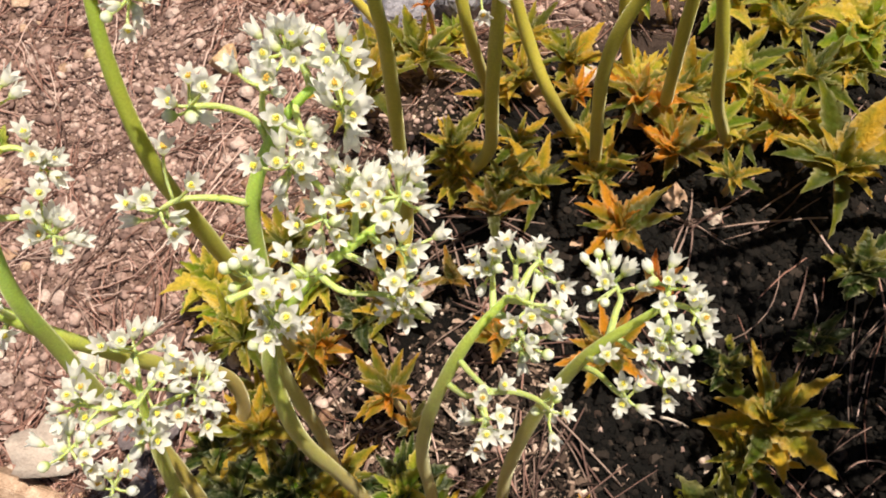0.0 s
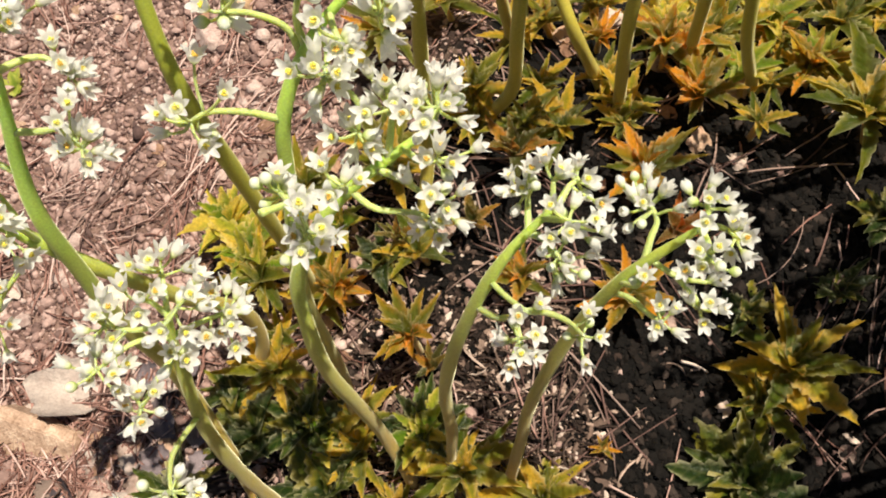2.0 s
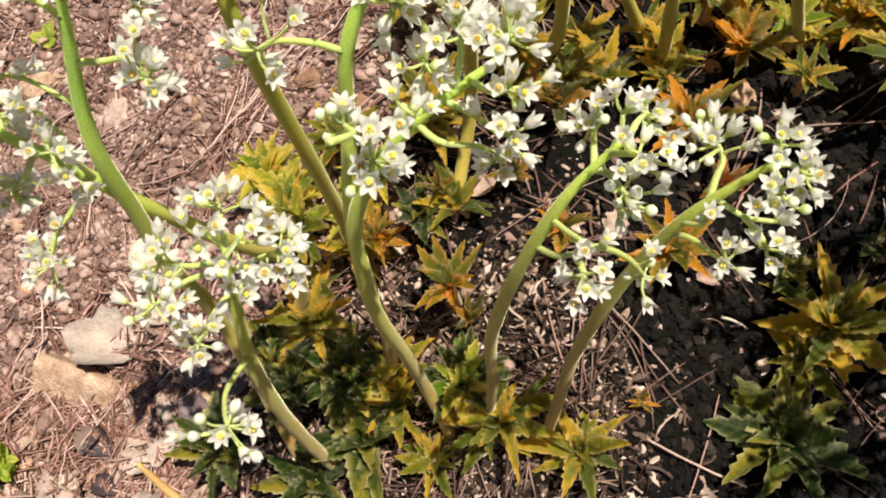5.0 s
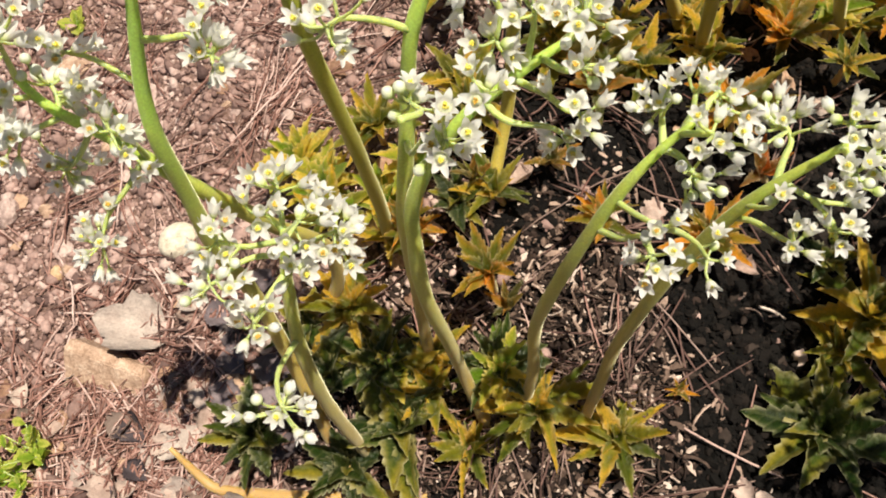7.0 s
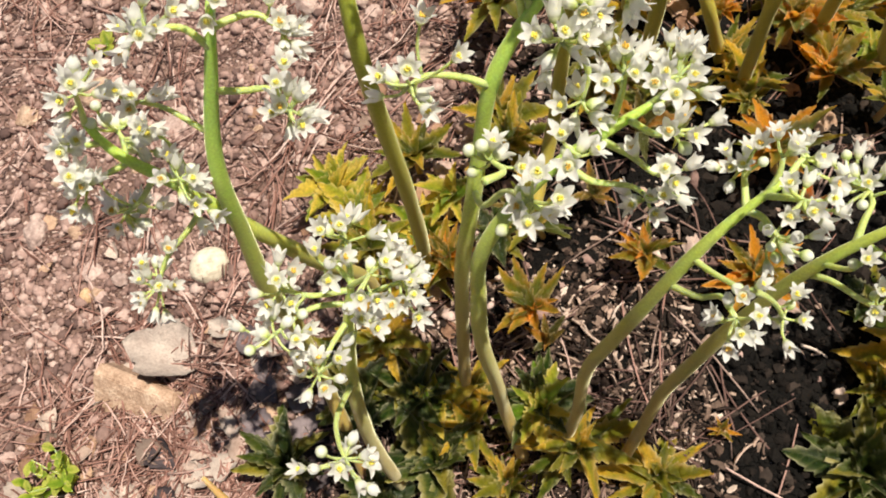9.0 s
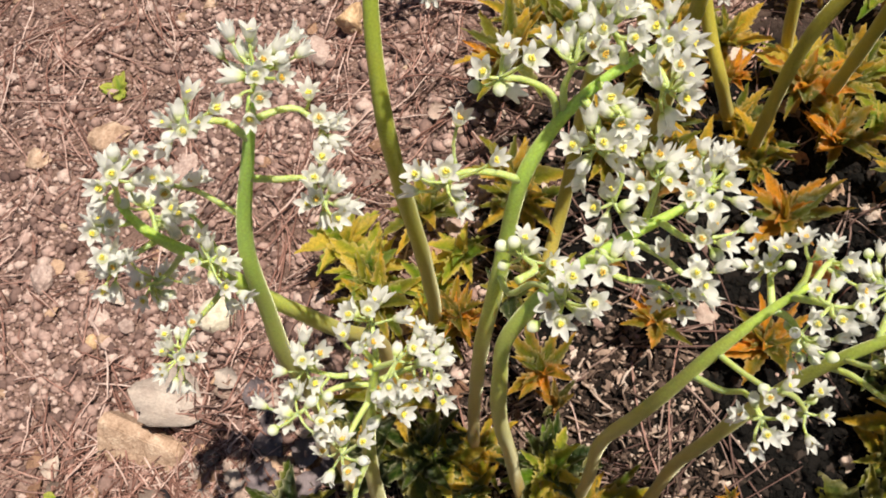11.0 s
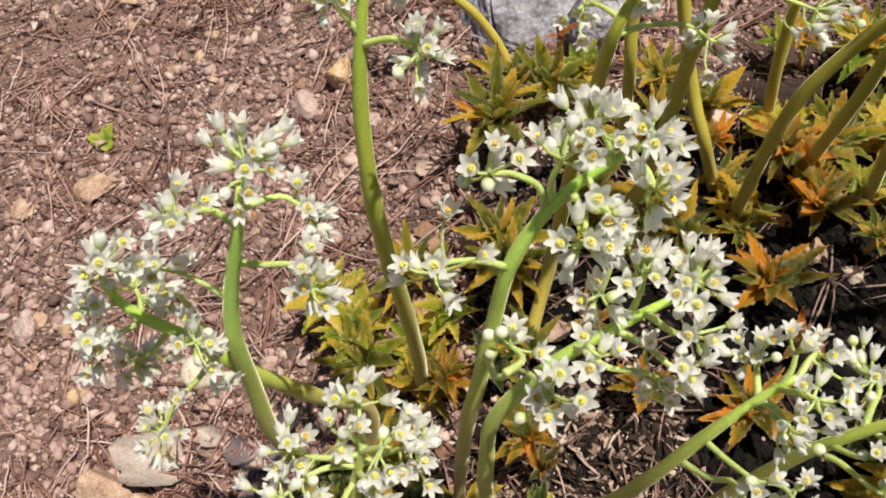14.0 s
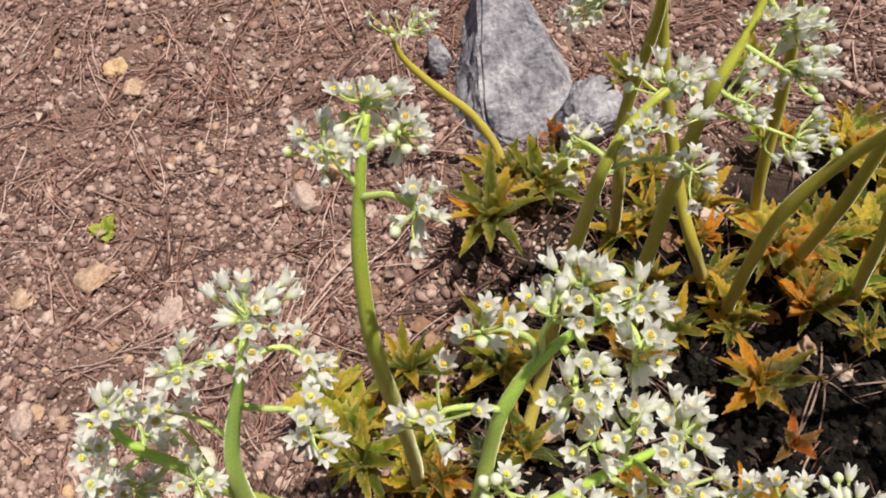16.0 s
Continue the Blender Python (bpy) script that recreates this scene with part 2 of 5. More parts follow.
# ---- ground ----
def build_ground():
    def axis(lo, hi, step):
        inner = list(np.arange(lo, hi + step / 2, step))
        out, d = [], step
        while d < 30:
            d *= 1.35
            out.append(d)
        cum = np.cumsum(out)
        return [lo - c for c in cum[::-1]] + inner + [hi + c for c in cum]

    xs, ys = axis(-0.85, 0.85, 0.005), axis(-0.05, 1.6, 0.005)
    verts = [(x, y, rise(x, y) if max(abs(x), abs(y)) < 4 else 0.0) for y in ys for x in xs]
    w = len(xs)
    faces = [(j * w + i, j * w + i + 1, (j + 1) * w + i + 1, (j + 1) * w + i) for j in range(len(ys) - 1) for i in range(w - 1)]
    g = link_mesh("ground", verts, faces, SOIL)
    tagged(g, "dry sandy soil turning to dark humus, with shade painted in, under the plants", "ground", kind="structure")


build_ground()


def ico(sub=1):
    bm = bmesh.new()
    bmesh.ops.create_icosphere(bm, subdivisions=sub, radius=1.0)
    v = np.array([p.co[:] for p in bm.verts])
    f = np.array([[q.index for q in p.verts] for p in bm.faces])
    bm.free()
    return v, f


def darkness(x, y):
    """0 on the sandy soil, 1 on the humus and its painted shade."""
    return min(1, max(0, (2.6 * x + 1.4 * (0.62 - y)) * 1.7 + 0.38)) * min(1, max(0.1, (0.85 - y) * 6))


def strewn(name, label, category, mat, seed, count, spot, size, flat, jitter, long=1.5):
    """Many small crumbs of one kind, strewn over the ground as one mesh."""
    rng = np.random.default_rng(seed)
    v0, f0 = ico(1)
    allv, allf, n = [], [], 0
    while n < count:
        x, y, keep = spot(rng)
        if rng.random() > keep:
            continue
        s = size(rng)
        v = v0 * (1 + rng.uniform(-jitter, jitter, (len(v0), 1)))
        v = v * s * np.array([rng.uniform(0.75, long), rng.uniform(0.6, 1.1), rng.uniform(*flat)])
        m = np.array(Euler((rng.uniform(-0.7, 0.7), rng.uniform(-0.7, 0.7), rng.uniform(0, 6.28))).to_matrix())
        allv.append(v @ m.T + (x, y, rise(x, y) + 0.35 * s))
        allf.append(f0 + n * len(v0))
        n += 1
    ob = link_mesh(name, np.vstack(allv), np.vstack(allf).tolist(), mat, smooth=mat is CLOD)
    tagged(ob, label, category, kind="stuff")


def sandy(g):
    x, y = g.uniform(-0.72, 0.66), g.uniform(0.1, 1.45)
    patchy = 0.5 + 0.9 * noise.noise(Vector((x * 9, y * 9, 4)))
    return x, y, (1 - 0.985 * darkness(x, y)) * (0.25 + 0.75 * patchy) * (1.0 if y < 0.95 else 0.55)


def humic(g):
    x, y = g.uniform(-0.3, 0.7), g.uniform(0.08, 1.0)
    return x, y, darkness(x, y) * (1.0 if x < 0.165 else 0.02) * (1.0 if y < 0.42 else 0.3) * (0.45 + 0.9 * noise.noise(Vector((x * 13, y * 13, 9))) + 0.2)


strewn("soil_grit", "fine sandy grit lying on the soil", "gravel", CLOD, 5, 44000, sandy, lambda g: g.uniform(0.0012, 0.0029), (0.5, 1.0), 0.3)
strewn("soil_clods", "sandy clods and gravel strewn on the soil", "gravel", CLOD, 15, 19000, sandy, lambda g: min(0.0085, 0.0024 + 0.0017 * g.gamma(1.3, 0.8)), (0.5, 0.95), 0.3)
strewn("mulch_gravel", "pale pinkish gravel and bark chips around the stems", "mulch", CHIP, 45, 2400, lambda g: (lambda x, y: (x, y, (0.35 + 0.9 * noise.noise(Vector((x * 16, y * 16, 7)))) * (1.0 if x < 0.16 else 0.1)))(g.normal(0.08, 0.1), g.normal(0.28, 0.08)), lambda g: min(0.004, 0.0012 + 0.0009 * g.gamma(1.3, 0.8)), (0.35, 0.8), 0.35, 2.2)
strewn("black_humus", "crumbly dark humus in the hollow, blackened to stand in for shade", "mulch", DARK, 26, 17000, lambda g: (lambda x, y: (x, y, darkness(x, y) * (1.0 if x > 0.17 else 0.08)))(g.uniform(-0.1, 0.6), g.uniform(0.08, 0.6)), lambda g: min(0.007, 0.0014 + 0.0015 * g.gamma(1.3, 0.8)), (0.3, 0.8), 0.4)
strewn("humus_chips", "dark crumbs of humus, bark and broken leaf", "mulch", CHIP, 6, 14000, humic, lambda g: min(0.0045, 0.0008 + 0.0008 * g.gamma(1.4, 0.8)), (0.12, 0.45), 0.5, 2.8)


def scatter_needles(name, label, mat, seed, count, place, span=(0.04, 0.12), thick=(0.0006, 0.0012), bow=0.22, category="pine needles"):
    rng = np.random.default_rng(seed)
    pieces = []
    while len(pieces) < count:
        x, y, keep = place(rng)
        if rng.random() > keep:
            continue
        a0 = rng.uniform(0, 6.28)
        for _ in range(rng.integers(1, 5)):
            a = a0 + rng.normal(0, 0.16)
            ln = rng.uniform(*span)
            bend = rng.normal(0, bow)
            cx, cy = x + rng.normal(0, 0.008), y + rng.normal(0, 0.008)
            pts, high = [], rng.uniform(0, 0.005)
            tip = rng.uniform(0, 0.012) if rng.random() < 0.5 else 0.0
            for u in np.linspace(-0.5, 0.5, 7):
                th = a + bend * u
                px, py = cx + ln * u * math.cos(th), cy + ln * u * math.sin(th)
                pts.append((px, py, rise(px, py) + 0.0030 + high + 0.003 * rng.random() + tip * max(0, u + 0.2)))
            r = rng.uniform(*thick)
            pieces.append(tube(pts, [r * 0.8, r, r, r, r, r, r * 0.4], 3))
    v, f = joined(pieces)
    ob = link_mesh(name, v, f, mat)
    tagged(ob, label, category, kind="stuff")


scatter_needles("pine_needles", "fallen reddish-brown pine needles on the sandy soil", NEEDLE, 8, 2300,
                lambda g: (lambda x, y: (x, y, (1 - 0.75 * darkness(x, y)) * (0.6 + 0.9 * noise.noise(Vector((x * 6, y * 6, 2)))) * (0.45 if y < 0.6 else 1.0)))(g.uniform(-0.75, 0.65), g.uniform(0.05, 1.5)))
scatter_needles("needle_litter", "thick litter of broken reddish pine needles around the stones", NEEDLE, 18, 800,
                lambda g: (lambda x, y: (x, y, 1.0))(g.normal(-0.31, 0.08), g.normal(0.36, 0.07)), (0.03, 0.085))
scatter_needles("needle_bits", "short broken bits of pine needle on the soil", NEEDLE, 28, 1300,
                lambda g: (lambda x, y: (x, y, 1 - 0.9 * darkness(x, y)))(g.uniform(-0.7, 0.5), g.uniform(0.2, 1.45)), (0.012, 0.035))
scatter_needles("weathered_needles", "greyish weathered pine needles on the dark humus", NEEDLE_GREY, 9, 700,
                lambda g: (lambda x, y: (x, y, (0.25 + 0.75 * darkness(x, y)) * (1.0 if x < 0.18 else 0.3)))(g.uniform(-0.35, 0.65), g.uniform(0.05, 1.0)))
scatter_needles("mulch_bits", "short curled bits of pale dry bark and root among the stems", CHIP, 38, 520,
                lambda g: (lambda x, y: (x, y, 1.0 if x < 0.15 else 0.25))(g.normal(0.07, 0.11), g.normal(0.285, 0.075)), (0.006, 0.024), (0.0008, 0.0016), 0.6, "mulch")


# ---- stones ----
def stone(name, x, y, size, turn, mat, label, seed, cuts=5, rough=0.12, sink=0.25, tip=0.0, sub=3):
    """A stone: a ball cut flat by some planes, roughened and sunk a little into the soil."""
    rng = random.Random(seed)
    bm = bmesh.new()
    bmesh.ops.create_icosphere(bm, subdivisions=sub, radius=1.0)
    planes = []
    for _ in range(cuts):
        d = Vector((rng.uniform(-1, 1), rng.uniform(-1, 1), rng.uniform(-0.6, 1))).normalized()
        planes.append((d, rng.uniform(0.55, 0.85)))
    off = Vector((seed * 3.1, seed * 1.7, 0))
    for v in bm.verts:
        for d, h in planes:
            over = v.co.dot(d) - h
            if over > 0:
                v.co -= d * over * 0.93
        v.co *= 1 + rough * noise.noise(v.co * 2.2 + off) + rough * 0.4 * noise.noise(v.co * 6 + off)
        v.co = Vector((v.co.x * size[0], v.co.y * size[1], v.co.z * size[2]))
    me = bpy.data.meshes.new(name)
    bm.to_mesh(me)
    bm.free()
    me.polygons.foreach_set("use_smooth", [cuts < 3] * len(me.polygons))
    me.materials.append(mat)
    ob = new(name, me)
    ob.location = (x, y, rise(x, y) + size[2] * (1 - 2 * sink))
    ob.rotation_euler = (radians(tip), 0, radians(turn))
    return tagged(ob, label, "stone")


def block(name, x, y, size, turn, tip, mat, label, seed, category="stone", sink=0.2, taper=0.15):
    """A broken, angular piece of stone with chipped edges."""
    rng = random.Random(seed)
    bm = bmesh.new()
    for _ in range(15):
        d = Vector((rng.gauss(0, 1), rng.gauss(0, 1), rng.gauss(0, 1))).normalized()
        d = Vector([math.copysign(abs(c) ** 0.7, c) for c in d])
        if d.z > 0:
            d.x, d.y = d.x * (1 - taper * d.z), d.y * (1 - taper * d.z)
        bm.verts.new(d)
    hull = bmesh.ops.convex_hull(bm, input=bm.verts[:])
    bmesh.ops.delete(bm, geom=[v for v in hull["geom_interior"] if isinstance(v, bmesh.types.BMVert)], context="VERTS")
    bmesh.ops.bevel(bm, geom=bm.edges[:], offset=0.06, segments=1, affect="EDGES")
    bmesh.ops.triangulate(bm, faces=bm.faces[:])
    bmesh.ops.subdivide_edges(bm, edges=[e for e in bm.edges if e.calc_length() > 0.2], cuts=9 if category == "rock" else 5, use_grid_fill=True)
    bmesh.ops.triangulate(bm, faces=bm.faces[:])
    off = Vector((seed * 2.3, seed, 0))
    for v in bm.verts:
        v.co += v.co.normalized() * (0.08 * noise.noise(v.co * 1.6 + off) + 0.07 * noise.noise(v.co * 4 + off) + 0.035 * noise.noise(v.co * 9 + off) + 0.02 * noise.noise(v.co * 22 + off))
        v.co = Vector((v.co.x * size[0], v.co.y * size[1], v.co.z * size[2]))
    me = bpy.data.meshes.new(name)
    bm.to_mesh(me)
    bm.free()
    me.materials.append(mat)
    ob = new(name, me)
    ob.location = (x, y, rise(x, y) + size[2] * (1 - 2 * sink))
    ob.rotation_euler = (radians(tip), radians(tip * 0.4), radians(turn))
    return tagged(ob, label, category)


stone("pebble", -0.264, 0.525, (0.021, 0.019, 0.015), 20, STONE_PALE, "smooth pale round pebble on the sandy soil", 1, 0, 0.05, 0.15)
stone("stone", -0.405, 0.531, (0.010, 0.008, 0.008), 40, STONE_OCHRE, "small yellowish stone on sandy soil", 3, 4)
stone("stone", -0.392, 0.528, (0.008, 0.008, 0.008), 10, STONE_TAN, "small tan stone on sandy soil", 4, 4)
block("stone", -0.397, 0.782, (0.026, 0.022, 0.012), 35, 8, STONE_TAN, "flat angular tan stone on sandy soil", 5)
stone("stone", -0.488, 0.777, (0.018, 0.015, 0.010), 0, STONE_TAN, "small tan stone on sandy soil", 6, 5)
block("stone", -0.389, 1.113, (0.020, 0.014, 0.012), 15, 10, STONE_OCHRE, "tan stone on needle-strewn soil", 7)
block("stone", -0.362, 1.070, (0.017, 0.019, 0.010), 60, 5, STONE_TAN, "tan stone on needle-strewn soil", 8)
stone("stone", -0.140, 0.825, (0.017, 0.020, 0.016), 15, STONE_PINK, "rough tan stone on needle-strewn soil", 9, 5)
block("stone", -0.093, 0.852, (0.020, 0.020, 0.020), 70, 15, STONE_OCHRE, "ochre stone on needle-strewn soil", 10)
stone("stone", -0.465, 0.612, (0.018, 0.014, 0.012), 70, STONE_PINK, "brownish stone on sandy soil", 11, 5)
stone("stone", -0.304, 0.715, (0.014, 0.022, 0.008), -20, STONE_PINK, "pinkish stone on sandy soil", 12, 5)
block("stone", -0.402, 0.557, (0.014, 0.012, 0.005), 120, 10, STONE_PINK, "flat pinkish stone on sandy soil", 13)
block("stone", 0.046, 0.985, (0.016, 0.026, 0.026), 25, 10, STONE_GREY, "grey upright stone beside the grey rock", 14)


def hewn(name, x, y, size, turn, corners, mat, label, seed, category="stone", sink=0.0, grit=1.0):
    """A broken stone: the hull of a few corners, chipped along its edges and roughened."""
    bm = bmesh.new()
    for c in corners:
        bm.verts.new(c)
    bmesh.ops.convex_hull(bm, input=bm.verts[:])
    bmesh.ops.bevel(bm, geom=bm.edges[:], offset=0.05, segments=2, affect="EDGES")
    bmesh.ops.triangulate(bm, faces=bm.faces[:])
    for _ in range(4):
        bmesh.ops.subdivide_edges(bm, edges=[e for e in bm.edges if e.calc_length() > 0.09], cuts=1, use_grid_fill=True)
        bmesh.ops.triangulate(bm, faces=bm.faces[:])
    off = Vector((seed * 2.3, seed, 0))
    for v in bm.verts:
        n = v.co.normalized()
        v.co += n * grit * (0.10 * noise.noise(v.co * 1.7 + off) + 0.06 * noise.noise(v.co * 4 + off) + 0.03 * noise.noise(v.co * 9 + off) + 0.018 * noise.noise(v.co * 21 + off))
        v.co = Vector((v.co.x * size[0], v.co.y * size[1], v.co.z * size[2]))
    me = bpy.data.meshes.new(name)
    bm.to_mesh(me)
    bm.free()
    me.materials.append(mat)
    ob = new(name, me)
    ob.location = (x, y, rise(x, y) - sink)
    ob.rotation_euler = (0, 0, radians(turn))
    return tagged(ob, label, category)


WEDGE = [(-0.95, -2.6, -0.3), (1, -1.7, -0.3), (-1, 1, -0.3), (1, 1, -0.3), (-0.98, -0.1, 1), (0.98, 0.0, 0.7), (-0.95, 0.5, 1), (0.9, 0.5, 0.65)]
RIDGE = [(-1, -0.3, -0.2), (-0.55, -0.85, -0.2), (0.3, -1, -0.2), (1, -0.6, -0.2), (0.9, 0.4, -0.2), (0.5, 1.1, -0.2), (-0.4, 1.15, -0.2), (-0.85, 0.4, -0.2),
         (-0.42, -0.6, 0.5), (-0.27, 0.15, 0.8), (0.02, 0.85, 0.95), (0.34, 0.8, 0.85), (0.85, -0.35, 0.45), (0.4, -0.85, 0.25)]
hewn("stone", -0.344, 0.416, (0.046, 0.019, 0.029), -31, WEDGE, STONE_TAN, "angular tan block of stone among pine needles", 22, grit=0.24)
hewn("rock", 0.121, 0.915, (0.086, 0.145, 0.090), 0, RIDGE, STONE_GREY, "large rough grey rock behind the plants", 31, "rock")
block("rock", 0.200, 0.818, (0.050, 0.040, 0.042), 30, 10, STONE_GREY, "low grey rock behind the plants", 17, "rock", 0.2)
rng = random.Random(40)
for _ in range(130):
    px, py = rng.uniform(-0.6, 0.1), rng.uniform(0.3, 1.3)
    if darkness(px, py) > 0.6:
        continue
    s = rng.uniform(0.005, 0.012)
    stone("stone", px, py, (s, s * rng.uniform(0.7, 1), s * rng.uniform(0.5, 0.8)), rng.uniform(0, 360),
          rng.choice([STONE_TAN, STONE_PINK, STONE_PINK, STONE_PINK]), "small stone on sandy soil", rng.randint(50, 999), 6, sub=2)


# ---- flowers ----
def petal_faces(n_petals, mouth, height, flare, lift, droop, seed):
    """A bowl whose upper half parts into pointed lobes that lean outwards."""
    rng = random.Random(seed)
    verts, faces = [], []
    rows, fused = 9, 0.45
    share = math.pi / n_petals
    for p in range(n_petals):
        a = 2 * share * p + rng.uniform(-0.06, 0.06)
        fl, li, dr = flare * rng.uniform(0.8, 1.2), lift * rng.uniform(0.8, 1.2), droop + rng.uniform(-0.0004, 0.0006)
        base = len(verts)
        for i in range(rows):
            u = i / (rows - 1)
            if u < fused:
                q = u / fused * math.pi / 2
                r, z, half = 0.0007 + (mouth - 0.0007) * math.sin(q) ** 0.8, height * (1 - math.cos(q)), share * 1.05
            else:
                v = (u - fused) / (1 - fused)
                r, z = mouth + fl * v, height + li * v - dr * v * v
                half = mouth / r * share * 1.05 * (1 - v) ** 0.8 * (1 + 0.4 * v) + 0.004
            for k in (-1, -0.5, 0, 0.5, 1):
                zz = z + 0.0004 * (abs(k) - 0.5) * (u > fused)
                verts.append((r * math.cos(a + half * k), r * math.sin(a + half * k), zz))
        for i in range(rows - 1):
            for k in range(4):
                q = base + i * 5 + k
                faces.append((q, q + 1, q + 6, q + 5))
    return verts, faces


def cup():
    return tube([(0, 0, -0.0016), (0, 0, -0.0008), (0, 0, 0.0006), (0, 0, 0.0016)], [0.0006, 0.0015, 0.0020, 0.0020], 8)


def mesh_of(name, vf, mat):
    me = bpy.data.meshes.new(name)
    me.from_pydata([tuple(v) for v in vf[0]], [], vf[1])
    me.polygons.foreach_set("use_smooth", [True] * len(me.polygons))
    me.materials.append(mat)
    return me


def blooms(shapes, seed):
    return [mesh_of("flower", joined([petal_faces(*shape, seed + i), cup()]), PETAL) for i, shape in enumerate(shapes)]


FLOWERS = blooms([(5, 0.0031, 0.0030, 0.0033, 0.0020, 0.0012), (6, 0.0031, 0.0032, 0.0029, 0.0022, 0.0006), (5, 0.0033, 0.0028, 0.0033, 0.0016, 0.0016),
                  (6, 0.0030, 0.0034, 0.0027, 0.0024, 0.0004), (5, 0.0030, 0.0036, 0.0026, 0.0026, 0.0004), (6, 0.0029, 0.0036, 0.0026, 0.0028, 0.0)], 0)
BELLS = blooms([(5, 0.0029, 0.0040, 0.0013, 0.0034, 0.0), (6, 0.0028, 0.0042, 0.0013, 0.0034, 0.0), (5, 0.0030, 0.0040, 0.0021, 0.0028, 0.0004),
                (6, 0.0030, 0.0040, 0.0025, 0.0022, 0.0006), (6, 0.0028, 0.0044, 0.0017, 0.0032, 0.0)], 20)
BUDS = [mesh_of("bud", tube([(0, 0, z) for z in (-0.0014, -0.0008, 0.0004, 0.0018, 0.0032, 0.0042, 0.0046)],
                            [0.0006, 0.0014, 0.0024, 0.0027, 0.0022, 0.0011, 0.0002], 10), BUD),
        mesh_of("bud", joined([petal_faces(5, 0.0026, 0.0034, -0.0016, 0.0026, 0.0, 41), cup()]), PETAL)]


def stamens_mesh(seed, mat):
    rng = random.Random(seed)
    pieces = []
    for i in range(7):
        a = 2 * math.pi * i / 7 + rng.uniform(-0.2, 0.2)
        r = 0.0009 * rng.uniform(0.7, 1.15) if i else 0.0001
        x, y, z = r * math.cos(a), r * math.sin(a), 0.0030 + rng.uniform(-0.0004, 0.0005)
        pieces.append(tube([(x * 0.5, y * 0.5, 0.0012), (x, y, z - 0.0005), (x * 1.05, y * 1.05, z), (x * 1.1, y * 1.1, z + 0.0005)],
                           [0.0002, 0.0003, 0.00046, 0.0002], 5))
    return mesh_of("flower_centre", joined(pieces), mat)


STAMENS = [stamens_mesh(1, ANTHER), stamens_mesh(2, ANTHER), stamens_mesh(3, ANTHER), stamens_mesh(4, ANTHER_OLD)]


class Plant:
    def __init__(self, root, path, fill, size):
        self.root, self.path, self.fill, self.size = root, path, fill, size
        self.base = Vector(path[0])


plant_rng = random.Random(12)


def flowering_stem(pts, label="", thick=1.0, fill=0.45, skin=STEM, size=1.0):
    pts = [(pts[0][0], pts[0][1], pts[0][2] - 0.012)] + list(pts)
    path = smooth_path(pts, 56)
    for _ in range(4):
        path[1:-1] = (path[:-2] + 2 * path[1:-1] + path[2:]) / 4
    root = thing("flowering_stem", path[0], label or "thick fleshy green flower stem with loose sprays of white starry flowers", "flower", "flowering stems")
    u = np.linspace(0, 1, len(path))
    radii = np.interp(u, [0, 0.04, 0.3, 0.62, 0.85, 1], [0.0068, 0.0058, 0.0054, 0.0050, 0.0038, 0.0018]) * thick
    radii = radii * (1 + 0.035 * np.sin(u * 41 + path[0][0] * 90))
    v, f = tube(path - path[0], radii, 14)
    link_mesh("stem", v, f, skin, root)
    return Plant(root, path, fill, size)


def aim(direction):
    return Vector(direction).to_track_quat("Z", "Y").to_matrix().to_4x4()


def stalk_and_flower(plant, twig, start, kind, p, face):
    """One flower or bud on its own thin stalk, which starts on a branch."""
    g = plant_rng
    foot = p - face * 0.0022 * plant.size
    bend = foot - face * 0.45 * (foot - start).length
    bend = start.lerp(foot, 0.5).lerp(bend, 0.6)
    v, f = tube(smooth_path([start, bend, foot], 6), np.linspace(0.00075, 0.0006, 6), 6)
    link_mesh("flower_stalk", [Vector(c) - plant.base for c in v], f, GREEN, twig)
    m = Matrix.Translation(foot + face * 0.001 - plant.base) @ aim(face) @ Matrix.Rotation(g.uniform(0, 6.28), 4, "Z") @ Matrix.Scale(plant.size * g.uniform(0.92, 1.08), 4)
    if kind == "b":
        shared("bud", g.choice(BUDS), m, plant.root)
    else:
        ob = shared("flower", g.choice(FLOWERS + BELLS[2:] if kind == "o" else BELLS), m, plant.root)
        shared("flower_centre", g.choice(STAMENS), Matrix.Identity(4), ob)


def sprig(plant, path, flowers):
    """A side branch along a path, with its flowers: open (o), half open (s) or in bud (b), their places and the way they face."""
    g = plant_rng
    branch = smooth_path(path, 12)
    v, f = tube(branch, np.linspace(min(0.0019, 0.0013 + 0.00007 * len(flowers)), 0.0010, 12), 8)
    twig = link_mesh("branch", [Vector(p) - plant.base for p in v], f, GREEN, plant.root)
    hub = Vector(branch[-1])
    spread = 0.7 * sum((Vector(p) - hub).length for _, p, _ in flowers) / len(flowers)
    # more flowers fill the inside and the back of the cluster
    for _ in range(int(len(flowers) * plant.fill + 0.5)):
        way = Vector((g.gauss(0.2, 1), g.gauss(0.5, 1), g.gauss(-0.2, 1))).normalized()
        flowers = flowers + [(g.choice("ssb"), hub + way * spread * g.uniform(0.6, 1.0), way + Vector((0.2, 0, 0.4)))]
    for kind, p, face in flowers:
        p = Vector(p)
        face = (Vector(face).normalized() * 0.8 + (p - hub).normalized() * 0.6 + Vector((0.3, 0.1, 0.15))).normalized()
        start = Vector(min(branch[5:], key=lambda q: (Vector(q) - p + face * 0.006).length))
        stalk_and_flower(plant, twig, start, kind, p, face)


